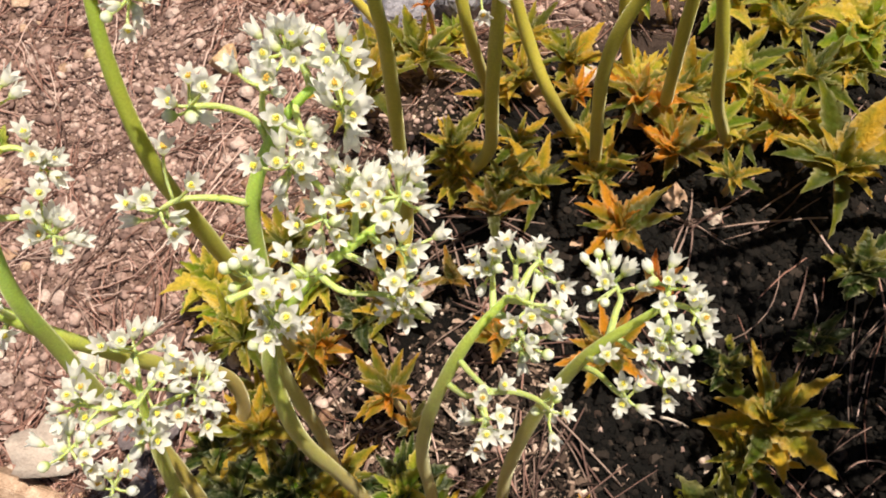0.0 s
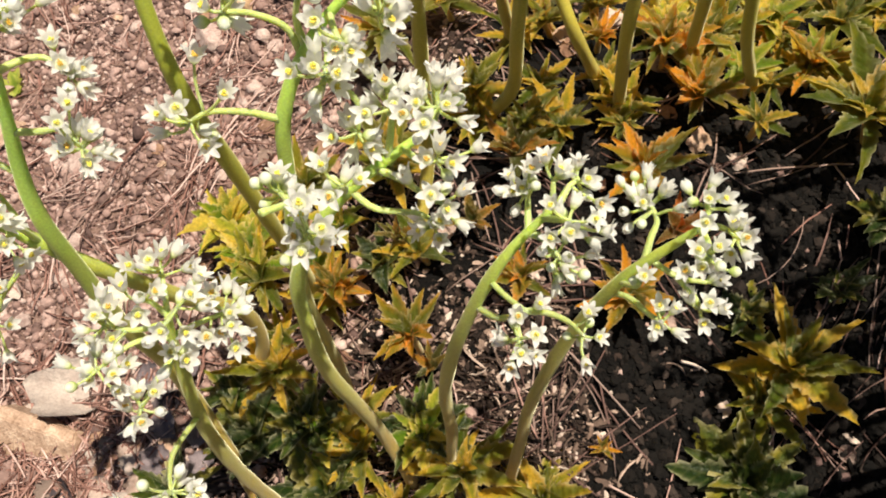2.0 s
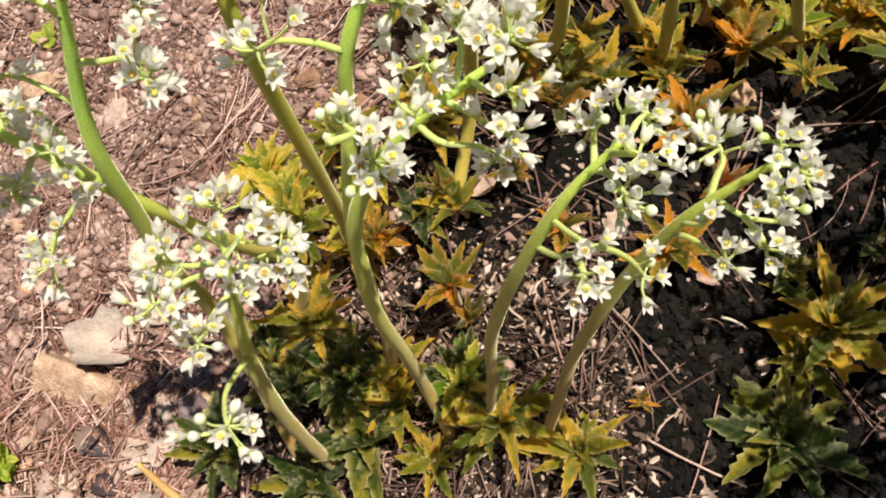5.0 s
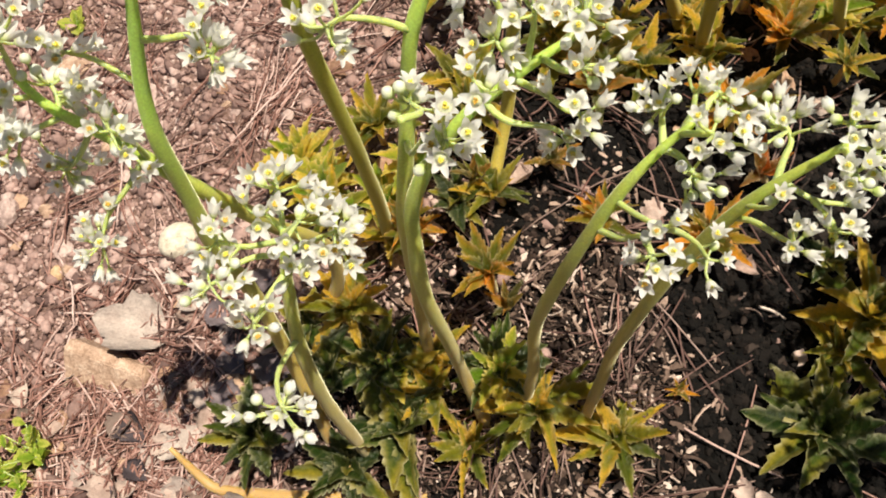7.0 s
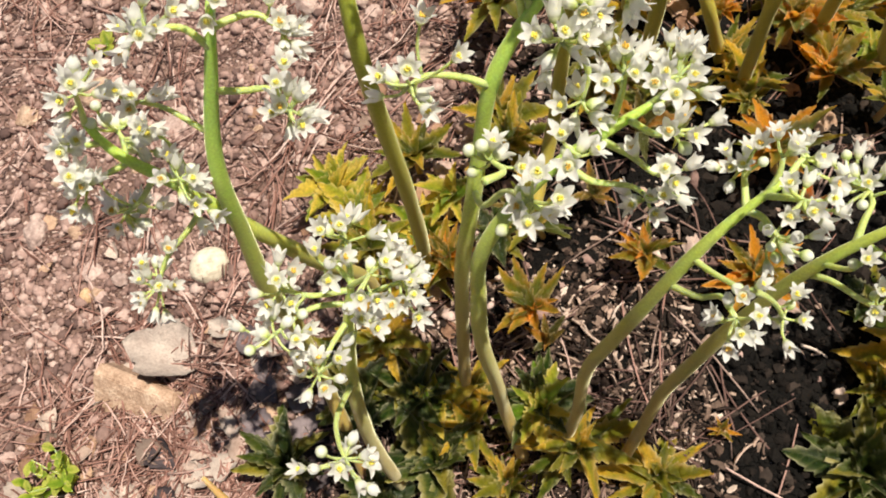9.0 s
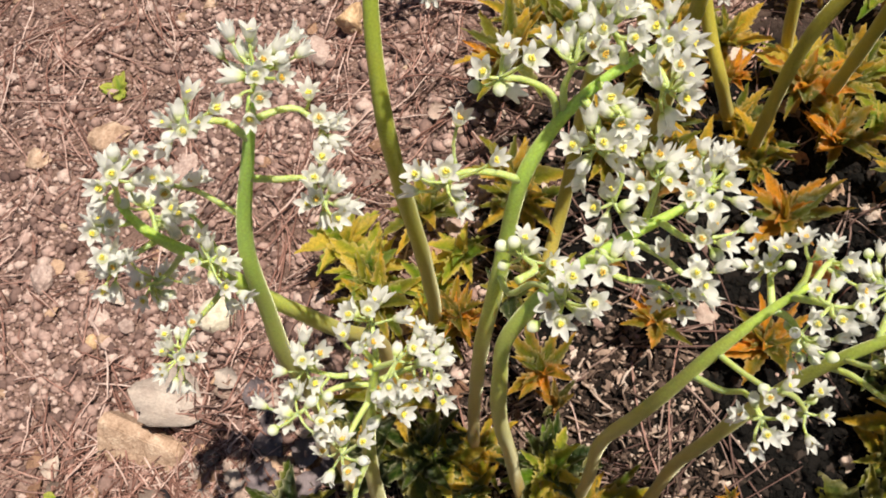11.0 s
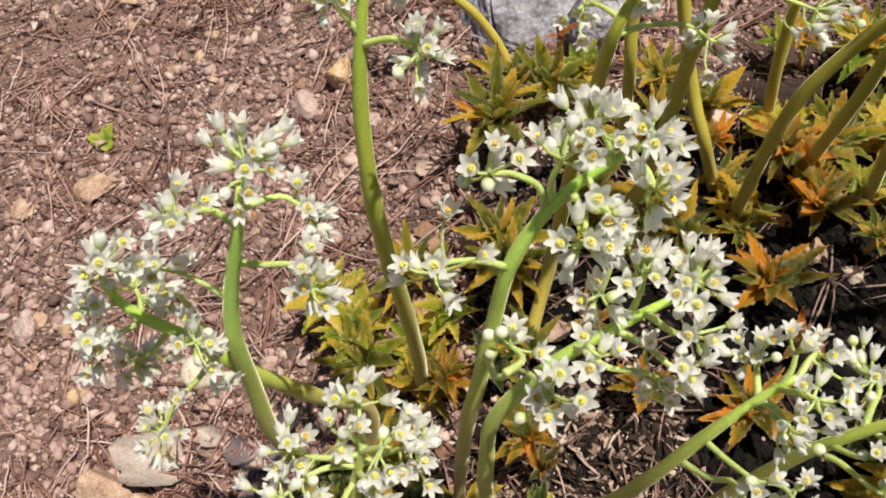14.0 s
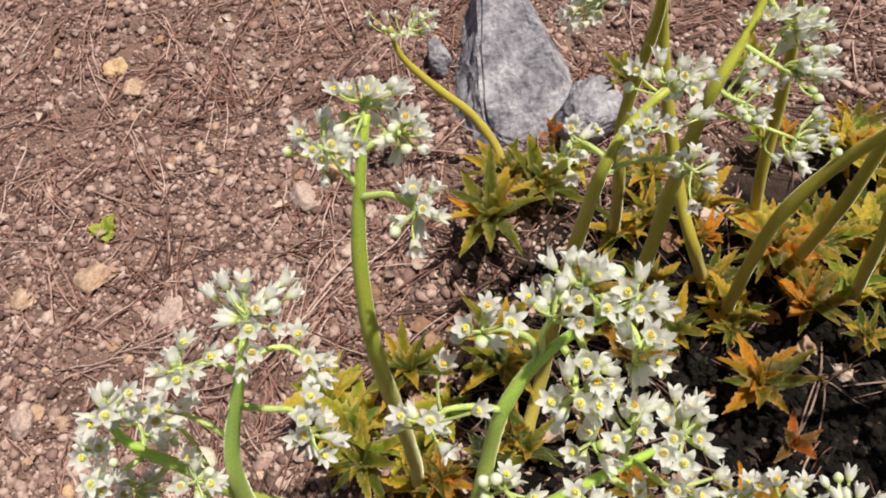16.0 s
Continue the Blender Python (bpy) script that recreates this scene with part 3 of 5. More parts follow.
def spray(plant, where, flowers):
    """A side branch at a fraction of the stem's length, with a stalk to each flower."""
    g = plant_rng
    s = np.r_[0, np.cumsum(np.linalg.norm(np.diff(plant.path, axis=0), axis=1))]
    q = Vector([np.interp(s[-1] * where, s, plant.path[:, k]) for k in range(3)])
    fl = [Vector(p) for p in flowers]
    heart = Vector(plant.path[int(len(plant.path) * max(0.8, min(0.9, where)))]) if where > 0.6 else q
    far = max(fl, key=lambda p: (p - q).length)
    mid = sum(fl, Vector()) / len(fl)
    end = mid.lerp(far, 0.35)
    end = q.lerp(end, 0.8) + Vector((0, 0, -0.003))
    bow = q.lerp(end, 0.5) + Vector((0, 0, -0.004 + 0.1 * (end - q).length))
    branch = smooth_path([q, bow, end], 9)
    r0 = min(0.0020, 0.0012 + 0.00012 * len(fl))
    v, f = tube(branch, np.linspace(r0, 0.0009, 9), 8)
    twig = link_mesh("branch", [Vector(p) - plant.base for p in v], f, GREEN, plant.root)
    more = [g.choice(fl).lerp(g.choice(fl), 0.3) + Vector((g.uniform(-0.010, 0.010), g.uniform(-0.004, 0.010), g.uniform(-0.011, 0.003))) for _ in range(int(len(fl) * plant.fill))]
    for i, p in enumerate(fl + more):
        along = max(0.25, min(1.0, (p - q).dot(end - q) / max(1e-6, (end - q).length_squared) * 0.85))
        st = Vector(branch[int(round(along * 8))])
        d = (p - st).normalized() * 0.45 + (p - heart).normalized() * 0.65 + Vector((g.uniform(-0.2, 0.65), g.uniform(-0.4, 0.4), g.uniform(0.0, 0.7)))
        d.normalize()
        kind = g.random()
        stalk_and_flower(plant, twig, st, "o" if kind < 0.5 else "s" if kind < 0.9 else "b", p, d)


# ---- leaves ----
def leaf_mesh(seed, broad):
    """A pointed leaf one long with uneven, forward-pointing teeth, folded along its midrib and arched."""
    rng = random.Random(seed)
    rows = 25
    wide = broad * rng.uniform(0.8, 1.25)
    arch, fold = rng.uniform(-0.05, 0.55), rng.uniform(0.3, 0.85)
    skew, twist = rng.uniform(-0.12, 0.12), rng.uniform(-0.5, 0.5)
    tooth = {side: [rng.uniform(0.10, 0.40) for _ in range(10)] for side in (-1, 1)}
    cols = (-1, -0.6, 0, 0.6, 1)
    verts, faces = [], []
    for i in range(rows):
        u = i / (rows - 1)
        env = math.sin(math.pi * u ** 0.72) ** 0.8 * (1 - 0.25 * u) if 0 < u < 1 else 0.0
        w = wide * max(env, 0.10 * (1 - u))
        for k in cols:
            edge = abs(k) == 1
            j = i + (1 if k > 0 else 0)
            saw = (j % 3) / 2
            deep = tooth[1 if k > 0 else -1][min(j // 3, 9)] if edge and 0.2 < u < 0.97 else 0.0
            y = w * k * (1 - 0.6 * deep + 1.1 * deep * saw)
            x = u + (0.14 * deep * saw if edge else 0.0)
            z = fold * abs(y) - arch * u * u + twist * u * y + 0.012 * math.sin(u * 17 + k * 2 + seed) + (0.02 * math.sin(9 * u + seed + k) if edge else 0)
            verts.append((x, y + skew * u * u, z))
    n = len(cols)
    for i in range(rows - 1):
        for k in range(n - 1):
            q = i * n + k
            faces.append((q, q + 1, q + n + 1, q + n))
    return verts, faces, [abs(k) for _ in range(rows) for k in cols]


def rimmed(vfr, mat):
    me = mesh_of("leaf", vfr[:2], mat)
    me.attributes.new("rim", "FLOAT", "POINT").data.foreach_set("value", vfr[2])
    return me


LEAVES = {k: [rimmed(leaf_mesh(10 * j + i, 0.22 if k in ("dark", "bright") else 0.16), m) for i in range(6)] for j, (k, m) in enumerate(LEAF.items())}
LEAF_LABEL = {
    "olive": "rosette of olive-green toothed leaves with orange edges",
    "orange": "rosette of orange and bronze young toothed leaves",
    "bright": "rosette of bright yellow-green toothed leaves",
    "dark": "rosette of dark green broad toothed leaves",
    "brown": "cluster of bronze-brown young pointed leaves",
    "red": "small rosette of reddish-orange young leaves",
}
rosette_rng = random.Random(77)


def rosette(x, y, z, radius, kind):
    g = rosette_rng
    ground = rise(x, y)
    root = thing("leaf_rosette", (x, y, ground - 0.003), LEAF_LABEL[kind], "plant", "leaf rosettes")
    top = z + 0.003 - 0.012
    lean = Vector((g.uniform(-0.008, 0.008), g.uniform(-0.008, 0.008), 0))
    path = smooth_path([lean, lean * 0.4 + Vector((0, 0, top * 0.5)), (0, 0, top)], 8)
    v, f = tube(path, np.linspace(0.0032, 0.0026, 8), 8)
    link_mesh("stalk", v, f, STEM, root)
    n = {"brown": 11, "red": 8}.get(kind, 17 if radius > 0.035 else 14)
    a0 = g.uniform(0, 6.28)
    for i in range(n):
        inner = i >= n * 0.6
        a = a0 + 6.283 * (i / (n * 0.6) if not inner else (i + 0.5) / (n * 0.4)) + g.uniform(-0.25, 0.25)
        up = g.uniform(60, 86) if inner else g.uniform(22, 66)
        if kind in ("brown", "red"):
            up += 18
        ln = radius * (g.uniform(0.6, 0.85) if inner else g.uniform(0.85, 1.2))
        m = Matrix.Translation((0, 0, top - 0.003)) @ Matrix.Rotation(a, 4, "Z") @ Matrix.Rotation(-radians(up), 4, "Y") @ Matrix.Rotation(g.uniform(-0.4, 0.4), 4, "X")
        m = m @ Matrix.Diagonal((ln, ln * g.uniform(0.85, 1.25), ln, 1))
        shared("leaf", g.choice(LEAVES[kind]), m, root)
    return root


# ---- the flowering stems ----
S1 = flowering_stem([(-0.092, 0.275, 0.042), (-0.074, 0.282, 0.182), (-0.057, 0.288, 0.271), (-0.047, 0.296, 0.312), (-0.036, 0.303, 0.347), (-0.026, 0.308, 0.376), (-0.018, 0.311, 0.395)], size=1.02, thick=0.90)
sprig(S1, [(-0.019, 0.311, 0.393), (-0.018, 0.324, 0.397), (-0.018, 0.332, 0.399)], [
    ("s", (-0.023, 0.327, 0.417), (-0.1, -0.1, 1.0)), ("s", (-0.015, 0.328, 0.416), (0.3, -0.1, 0.9)), ("s", (-0.015, 0.336, 0.404), (0.4, 0.4, 0.8)),
    ("s", (-0.014, 0.342, 0.392), (0.7, 0.5, 0.5)), ("s", (-0.005, 0.328, 0.400), (0.9, -0.2, 0.4))])
sprig(S1, [(-0.019, 0.311, 0.393), (-0.022, 0.315, 0.403), (-0.025, 0.314, 0.408)], [
    ("o", (-0.016, 0.315, 0.411), (0.6, -0.3, 0.8)), ("s", (-0.026, 0.317, 0.419), (0.1, 0.3, 1.0)), ("o", (-0.025, 0.308, 0.409), (0.3, -0.6, 0.7))])
sprig(S1, [(-0.022, 0.310, 0.387), (-0.040, 0.312, 0.385), (-0.054, 0.318, 0.386)], [
    ("o", (-0.052, 0.318, 0.398), (0.4, -0.3, 0.9)), ("s", (-0.042, 0.317, 0.404), (0.6, 0.0, 0.8)), ("s", (-0.053, 0.331, 0.390), (0.3, 0.6, 0.7)),
    ("s", (-0.069, 0.322, 0.378), (-0.8, -0.1, 0.6)), ("o", (-0.051, 0.311, 0.386), (0.5, -0.6, 0.7)), ("o", (-0.063, 0.310, 0.380), (0.2, -0.7, 0.7)),
    ("b", (-0.042, 0.300, 0.396), (0.6, -0.6, 0.5))])
sprig(S1, [(-0.026, 0.308, 0.376), (-0.043, 0.308, 0.380), (-0.061, 0.299, 0.381)], [
    ("s", (-0.080, 0.308, 0.376), (-0.7, 0.2, 0.7)), ("o", (-0.068, 0.298, 0.376), (0.2, -0.5, 0.8)), ("o", (-0.048, 0.291, 0.391), (0.5, -0.3, 0.8)),
    ("s", (-0.043, 0.295, 0.388), (0.8, -0.1, 0.5)), ("s", (-0.053, 0.288, 0.380), (0.7, -0.7, 0.3)), ("b", (-0.072, 0.293, 0.384), (-0.6, -0.4, 0.6))])
sprig(S1, [(-0.020, 0.310, 0.391), (-0.007, 0.305, 0.409), (-0.006, 0.305, 0.410)], [
    ("o", (0.002, 0.307, 0.415), (0.5, -0.2, 0.8)), ("s", (0.005, 0.315, 0.412), (0.7, 0.4, 0.6)), ("o", (-0.006, 0.296, 0.405), (0.4, -0.7, 0.6)),
    ("s", (-0.008, 0.291, 0.422), (0.0, -0.6, 0.8)), ("b", (-0.013, 0.288, 0.422), (-0.2, -0.7, 0.7))])
sprig(S1, [(-0.026, 0.308, 0.376), (-0.013, 0.311, 0.376), (0.002, 0.313, 0.376)], [
    ("o", (-0.003, 0.298, 0.389), (0.2, -0.5, 0.9)), ("s", (0.004, 0.314, 0.396), (0.2, 0.1, 1.0)), ("s", (0.001, 0.327, 0.371), (0.2, 0.7, 0.7)),
    ("s", (0.005, 0.324, 0.369), (0.5, 0.6, 0.6)), ("b", (0.006, 0.319, 0.367), (0.9, 0.3, 0.4)), ("s", (0.004, 0.311, 0.379), (0.5, -0.3, 0.8)),
    ("o", (0.006, 0.303, 0.383), (0.3, -0.5, 0.8)), ("s", (0.004, 0.307, 0.365), (0.5, -0.9, 0.1)), ("o", (0.006, 0.293, 0.380), (0.3, -0.6, 0.8))])
sprig(S1, [(-0.028, 0.307, 0.371), (-0.021, 0.299, 0.384), (-0.013, 0.290, 0.398)], [
    ("o", (-0.014, 0.289, 0.402), (0.3, -0.3, 0.9)), ("s", (-0.009, 0.285, 0.400), (0.7, -0.5, 0.5)), ("b", (-0.023, 0.287, 0.389), (-0.7, -0.7, 0.4))])
sprig(S1, [(-0.032, 0.305, 0.361), (-0.039, 0.292, 0.368), (-0.044, 0.278, 0.374)], [
    ("o", (-0.031, 0.279, 0.387), (0.5, -0.2, 0.8)), ("o", (-0.055, 0.283, 0.366), (0.2, -0.2, 1.0)), ("o", (-0.040, 0.269, 0.382), (0.4, -0.4, 0.8)),
    ("b", (-0.035, 0.274, 0.375), (0.9, -0.3, 0.4)), ("s", (-0.052, 0.272, 0.368), (-0.5, -0.8, 0.3))])
sprig(S1, [(-0.050, 0.294, 0.299), (-0.053, 0.270, 0.325), (-0.049, 0.254, 0.340), (-0.043, 0.243, 0.351)], [
    ("b", (-0.049, 0.245, 0.366), (-0.2, 0.2, 1.0)), ("s", (-0.060, 0.240, 0.364), (-0.5, -0.1, 0.8)), ("b", (-0.054, 0.239, 0.362), (-0.5, -0.1, 0.9)),
    ("o", (-0.045, 0.239, 0.354), (0.2, -0.4, 0.9)), ("o", (-0.033, 0.240, 0.348), (0.6, -0.3, 0.7)), ("s", (-0.040, 0.232, 0.343), (0.4, -0.9, 0.2)),
    ("b", (-0.036, 0.230, 0.340), (0.6, -0.8, 0.1))])
S2 = flowering_stem([(-0.127, 0.293, 0.021), (-0.118, 0.335, 0.121), (-0.105, 0.360, 0.223), (-0.098, 0.361, 0.288), (-0.081, 0.365, 0.362), (-0.071, 0.367, 0.408), (-0.061, 0.373, 0.438), (-0.048, 0.378, 0.464), (-0.036, 0.382, 0.489), (-0.030, 0.387, 0.501)], size=0.94, fill=0.8)
sprig(S2, [(-0.033, 0.384, 0.495), (-0.029, 0.389, 0.501), (-0.026, 0.394, 0.506)], [
    ("s", (-0.041, 0.408, 0.504), (-0.5, 0.4, 0.7)), ("s", (-0.032, 0.405, 0.515), (-0.2, 0.5, 0.9)), ("s", (-0.024, 0.402, 0.516), (0.2, 0.4, 0.9)),
    ("s", (-0.017, 0.400, 0.508), (0.8, 0.3, 0.6)), ("s", (-0.013, 0.409, 0.501), (0.8, 0.4, 0.5)), ("s", (-0.011, 0.404, 0.498), (0.9, 0.2, 0.4)),
    ("o", (-0.022, 0.382, 0.518), (0.3, -0.6, 0.8)), ("o", (-0.015, 0.384, 0.511), (0.4, -0.6, 0.7)), ("o", (-0.022, 0.374, 0.515), (0.3, -0.6, 0.7)),
    ("b", (-0.033, 0.381, 0.508), (-0.3, -0.9, 0.4)), ("s", (-0.029, 0.373, 0.507), (0.0, -0.9, 0.4)), ("b", (-0.037, 0.400, 0.499), (-0.7, 0.1, 0.7))])
sprig(S2, [(-0.039, 0.381, 0.484), (-0.044, 0.383, 0.495), (-0.051, 0.380, 0.502), (-0.055, 0.377, 0.507)], [
    ("o", (-0.050, 0.384, 0.513), (0.5, -0.2, 0.9)), ("o", (-0.041, 0.378, 0.510), (0.6, -0.4, 0.7)), ("s", (-0.059, 0.376, 0.511), (-0.5, -0.2, 0.9)),
    ("o", (-0.053, 0.371, 0.511), (0.3, -0.6, 0.8)), ("s", (-0.062, 0.371, 0.505), (-0.5, -0.8, 0.3)), ("s", (-0.049, 0.374, 0.509), (0.8, -0.4, 0.5))])
sprig(S2, [(-0.035, 0.383, 0.491), (-0.026, 0.386, 0.490), (-0.017, 0.387, 0.487), (-0.010, 0.381, 0.481)], [
    ("o", (-0.011, 0.389, 0.491), (0.2, -0.2, 1.0)), ("o", (-0.008, 0.378, 0.490), (0.2, -0.4, 0.9)), ("s", (-0.005, 0.380, 0.482), (0.8, -0.3, 0.5)),
    ("b", (-0.010, 0.374, 0.482), (0.1, -0.9, 0.4)), ("s", (-0.007, 0.376, 0.478), (0.6, -0.8, 0.1))])
sprig(S2, [(-0.050, 0.378, 0.462), (-0.035, 0.373, 0.463), (-0.023, 0.369, 0.465), (-0.016, 0.358, 0.464)], [
    ("o", (-0.011, 0.366, 0.481), (0.3, -0.2, 0.9)), ("o", (-0.014, 0.357, 0.483), (0.2, -0.3, 0.9)), ("s", (-0.011, 0.360, 0.469), (0.7, 0.2, 0.7)),
    ("s", (-0.011, 0.357, 0.461), (0.9, -0.3, 0.2)), ("s", (-0.008, 0.355, 0.460), (0.9, -0.4, 0.2)), ("s", (-0.011, 0.347, 0.468), (0.5, -0.7, 0.5)),
    ("s", (-0.020, 0.357, 0.453), (-0.2, -0.9, 0.2))])
sprig(S2, [(-0.060, 0.373, 0.439), (-0.073, 0.381, 0.454), (-0.082, 0.383, 0.461)], [
    ("o", (-0.082, 0.377, 0.478), (0.3, -0.4, 0.9)), ("o", (-0.084, 0.378, 0.464), (0.2, -0.6, 0.8)), ("o", (-0.075, 0.389, 0.453), (0.7, -0.3, 0.7))])
S3 = flowering_stem([(-0.133, 0.408, 0.049), (-0.101, 0.396, 0.078), (-0.075, 0.398, 0.120), (-0.064, 0.401, 0.181), (-0.070, 0.384, 0.257), (-0.075, 0.375, 0.315), (-0.082, 0.370, 0.365), (-0.090, 0.373, 0.396), (-0.099, 0.377, 0.416), (-0.108, 0.379, 0.426), (-0.113, 0.383, 0.440), (-0.113, 0.387, 0.451)], size=0.97, fill=1.15)
sprig(S3, [(-0.113, 0.387, 0.451), (-0.103, 0.381, 0.470), (-0.096, 0.377, 0.484)], [
    ("o", (-0.080, 0.377, 0.496), (0.5, -0.3, 0.8)), ("s", (-0.098, 0.382, 0.485), (-0.1, 0.6, 0.8)), ("o", (-0.088, 0.369, 0.498), (0.4, -0.4, 0.8)),
    ("s", (-0.099, 0.372, 0.487), (-0.2, -0.7, 0.7)), ("s", (-0.107, 0.375, 0.473), (-0.7, -0.7, 0.3))])
sprig(S3, [(-0.113, 0.383, 0.440), (-0.117, 0.379, 0.447), (-0.119, 0.376, 0.454)], [
    ("o", (-0.112, 0.373, 0.459), (0.5, -0.4, 0.8)), ("o", (-0.121, 0.372, 0.456), (0.2, -0.5, 0.8)), ("s", (-0.122, 0.379, 0.453), (-0.4, 0.4, 0.8))])
sprig(S3, [(-0.108, 0.379, 0.426), (-0.115, 0.368, 0.436), (-0.119, 0.360, 0.443)], [
    ("o", (-0.117, 0.359, 0.455), (0.4, -0.3, 0.9)), ("s", (-0.117, 0.358, 0.447), (0.5, -0.2, 0.8)), ("b", (-0.113, 0.362, 0.448), (0.7, 0.2, 0.7)),
    ("s", (-0.125, 0.357, 0.431), (-0.3, -1.0, 0.1)), ("s", (-0.123, 0.351, 0.443), (-0.2, -0.9, 0.4))])
sprig(S3, [(-0.087, 0.372, 0.384), (-0.081, 0.366, 0.416), (-0.079, 0.359, 0.433)], [
    ("o", (-0.080, 0.367, 0.440), (0.3, -0.1, 1.0)), ("o", (-0.082, 0.355, 0.443), (0.2, -0.4, 0.9)), ("o", (-0.071, 0.355, 0.438), (0.5, -0.4, 0.8)),
    ("o", (-0.073, 0.346, 0.432), (0.4, -0.6, 0.7)), ("s", (-0.078, 0.346, 0.415), (0.3, -0.9, 0.0)), ("s", (-0.071, 0.347, 0.418), (0.6, -0.8, 0.1))])
sprig(S3, [(-0.088, 0.372, 0.389), (-0.102, 0.365, 0.379), (-0.120, 0.357, 0.369), (-0.130, 0.348, 0.359)], [
    ("o", (-0.113, 0.355, 0.381), (0.5, -0.2, 0.9)), ("o", (-0.134, 0.357, 0.368), (0.3, -0.0, 1.0)), ("s", (-0.122, 0.340, 0.374), (0.5, -0.2, 0.8)),
    ("s", (-0.138, 0.343, 0.362), (-0.6, -0.5, 0.6)), ("s", (-0.140, 0.340, 0.345), (-0.4, -0.9, 0.2)), ("s", (-0.135, 0.338, 0.343), (0.0, -1.0, 0.1))])
sprig(S3, [(-0.108, 0.379, 0.426), (-0.107, 0.388, 0.431), (-0.108, 0.392, 0.434)], [
    ("b", (-0.106, 0.392, 0.454), (0.3, 0.1, 1.0)), ("b", (-0.103, 0.387, 0.451), (0.4, -0.2, 0.9)), ("b", (-0.110, 0.386, 0.451), (0.1, -0.2, 1.0)),
    ("b", (-0.108, 0.390, 0.421), (0.5, -0.9, 0.0)), ("b", (-0.104, 0.386, 0.419), (0.6, -0.8, -0.0)), ("b", (-0.097, 0.386, 0.418), (0.8, -0.6, 0.1))])
sprig(S3, [(-0.099, 0.377, 0.416), (-0.116, 0.376, 0.399), (-0.131, 0.377, 0.388)], [
    ("s", (-0.129, 0.370, 0.404), (0.3, -0.2, 0.9)), ("s", (-0.135, 0.383, 0.385), (-0.3, 0.6, 0.8)), ("b", (-0.133, 0.380, 0.378), (0.5, -0.1, 0.9)),
    ("b", (-0.127, 0.376, 0.376), (0.8, -0.6, 0.1)), ("b", (-0.127, 0.367, 0.385), (0.5, -0.9, 0.2)), ("s", (-0.134, 0.369, 0.390), (-0.2, -0.8, 0.5)),
    ("b", (-0.131, 0.384, 0.412), (0.1, 0.3, 0.9)), ("s", (-0.109, 0.372, 0.395), (0.9, -0.1, 0.5))])
sprig(S3, [(-0.088, 0.372, 0.389), (-0.090, 0.387, 0.418), (-0.095, 0.391, 0.431)], [
    ("s", (-0.096, 0.389, 0.434), (0.0, -0.2, 1.0)), ("s", (-0.094, 0.387, 0.433), (0.4, -0.7, 0.6))])
S4 = flowering_stem([(-0.043, 0.448, 0.050), (-0.027, 0.438, 0.143), (-0.012, 0.426, 0.264), (-0.006, 0.424, 0.333), (0.002, 0.419, 0.406), (0.008, 0.427, 0.446), (0.014, 0.437, 0.475), (0.022, 0.446, 0.500), (0.028, 0.453, 0.516), (0.034, 0.462, 0.528)], size=0.88, skin=STEM_OLIVE, fill=0.9)
sprig(S4, [(0.023, 0.446, 0.501), (0.018, 0.451, 0.511), (0.014, 0.455, 0.522)], [
    ("o", (0.007, 0.457, 0.531), (-0.0, -0.4, 0.9)), ("s", (0.015, 0.464, 0.527), (0.1, 0.5, 0.8)), ("b", (0.018, 0.463, 0.531), (0.3, 0.4, 0.9)),
    ("b", (-0.003, 0.462, 0.516), (-0.8, -0.0, 0.6)), ("o", (0.020, 0.444, 0.536), (0.2, -0.6, 0.8)), ("s", (0.013, 0.449, 0.523), (-0.1, -0.9, 0.4)),
    ("b", (0.012, 0.442, 0.518), (-0.0, -1.0, 0.2)), ("o", (0.020, 0.447, 0.521), (0.3, -0.7, 0.6))])
sprig(S4, [(0.032, 0.459, 0.524), (0.033, 0.464, 0.529), (0.034, 0.466, 0.531)], [
    ("s", (0.026, 0.462, 0.545), (-0.4, -0.2, 0.9)), ("s", (0.031, 0.467, 0.537), (-0.4, 0.1, 0.9)), ("s", (0.039, 0.465, 0.535), (0.7, -0.1, 0.7)),
    ("b", (0.047, 0.467, 0.536), (0.8, -0.0, 0.6)), ("s", (0.049, 0.462, 0.537), (0.8, -0.2, 0.5)), ("b", (0.024, 0.469, 0.522), (-0.9, -0.3, 0.4)),
    ("b", (0.023, 0.457, 0.529), (-0.6, -0.7, 0.3)), ("b", (0.027, 0.464, 0.519), (-0.5, -0.9, 0.1)), ("o", (0.030, 0.440, 0.537), (0.1, -0.7, 0.7))])
sprig(S4, [(0.029, 0.454, 0.516), (0.040, 0.455, 0.521), (0.047, 0.453, 0.522)], [
    ("s", (0.050, 0.449, 0.535), (0.3, -0.2, 1.0)), ("s", (0.053, 0.448, 0.527), (0.7, -0.4, 0.6)), ("b", (0.042, 0.449, 0.525), (-0.6, -0.5, 0.6)),
    ("s", (0.037, 0.464, 0.518), (-0.6, 0.4, 0.7)), ("b", (0.047, 0.445, 0.522), (0.2, -0.9, 0.3)), ("b", (0.053, 0.444, 0.521), (0.6, -0.8, 0.2)),
    ("s", (0.042, 0.453, 0.511), (-0.4, -0.9, 0.1))])
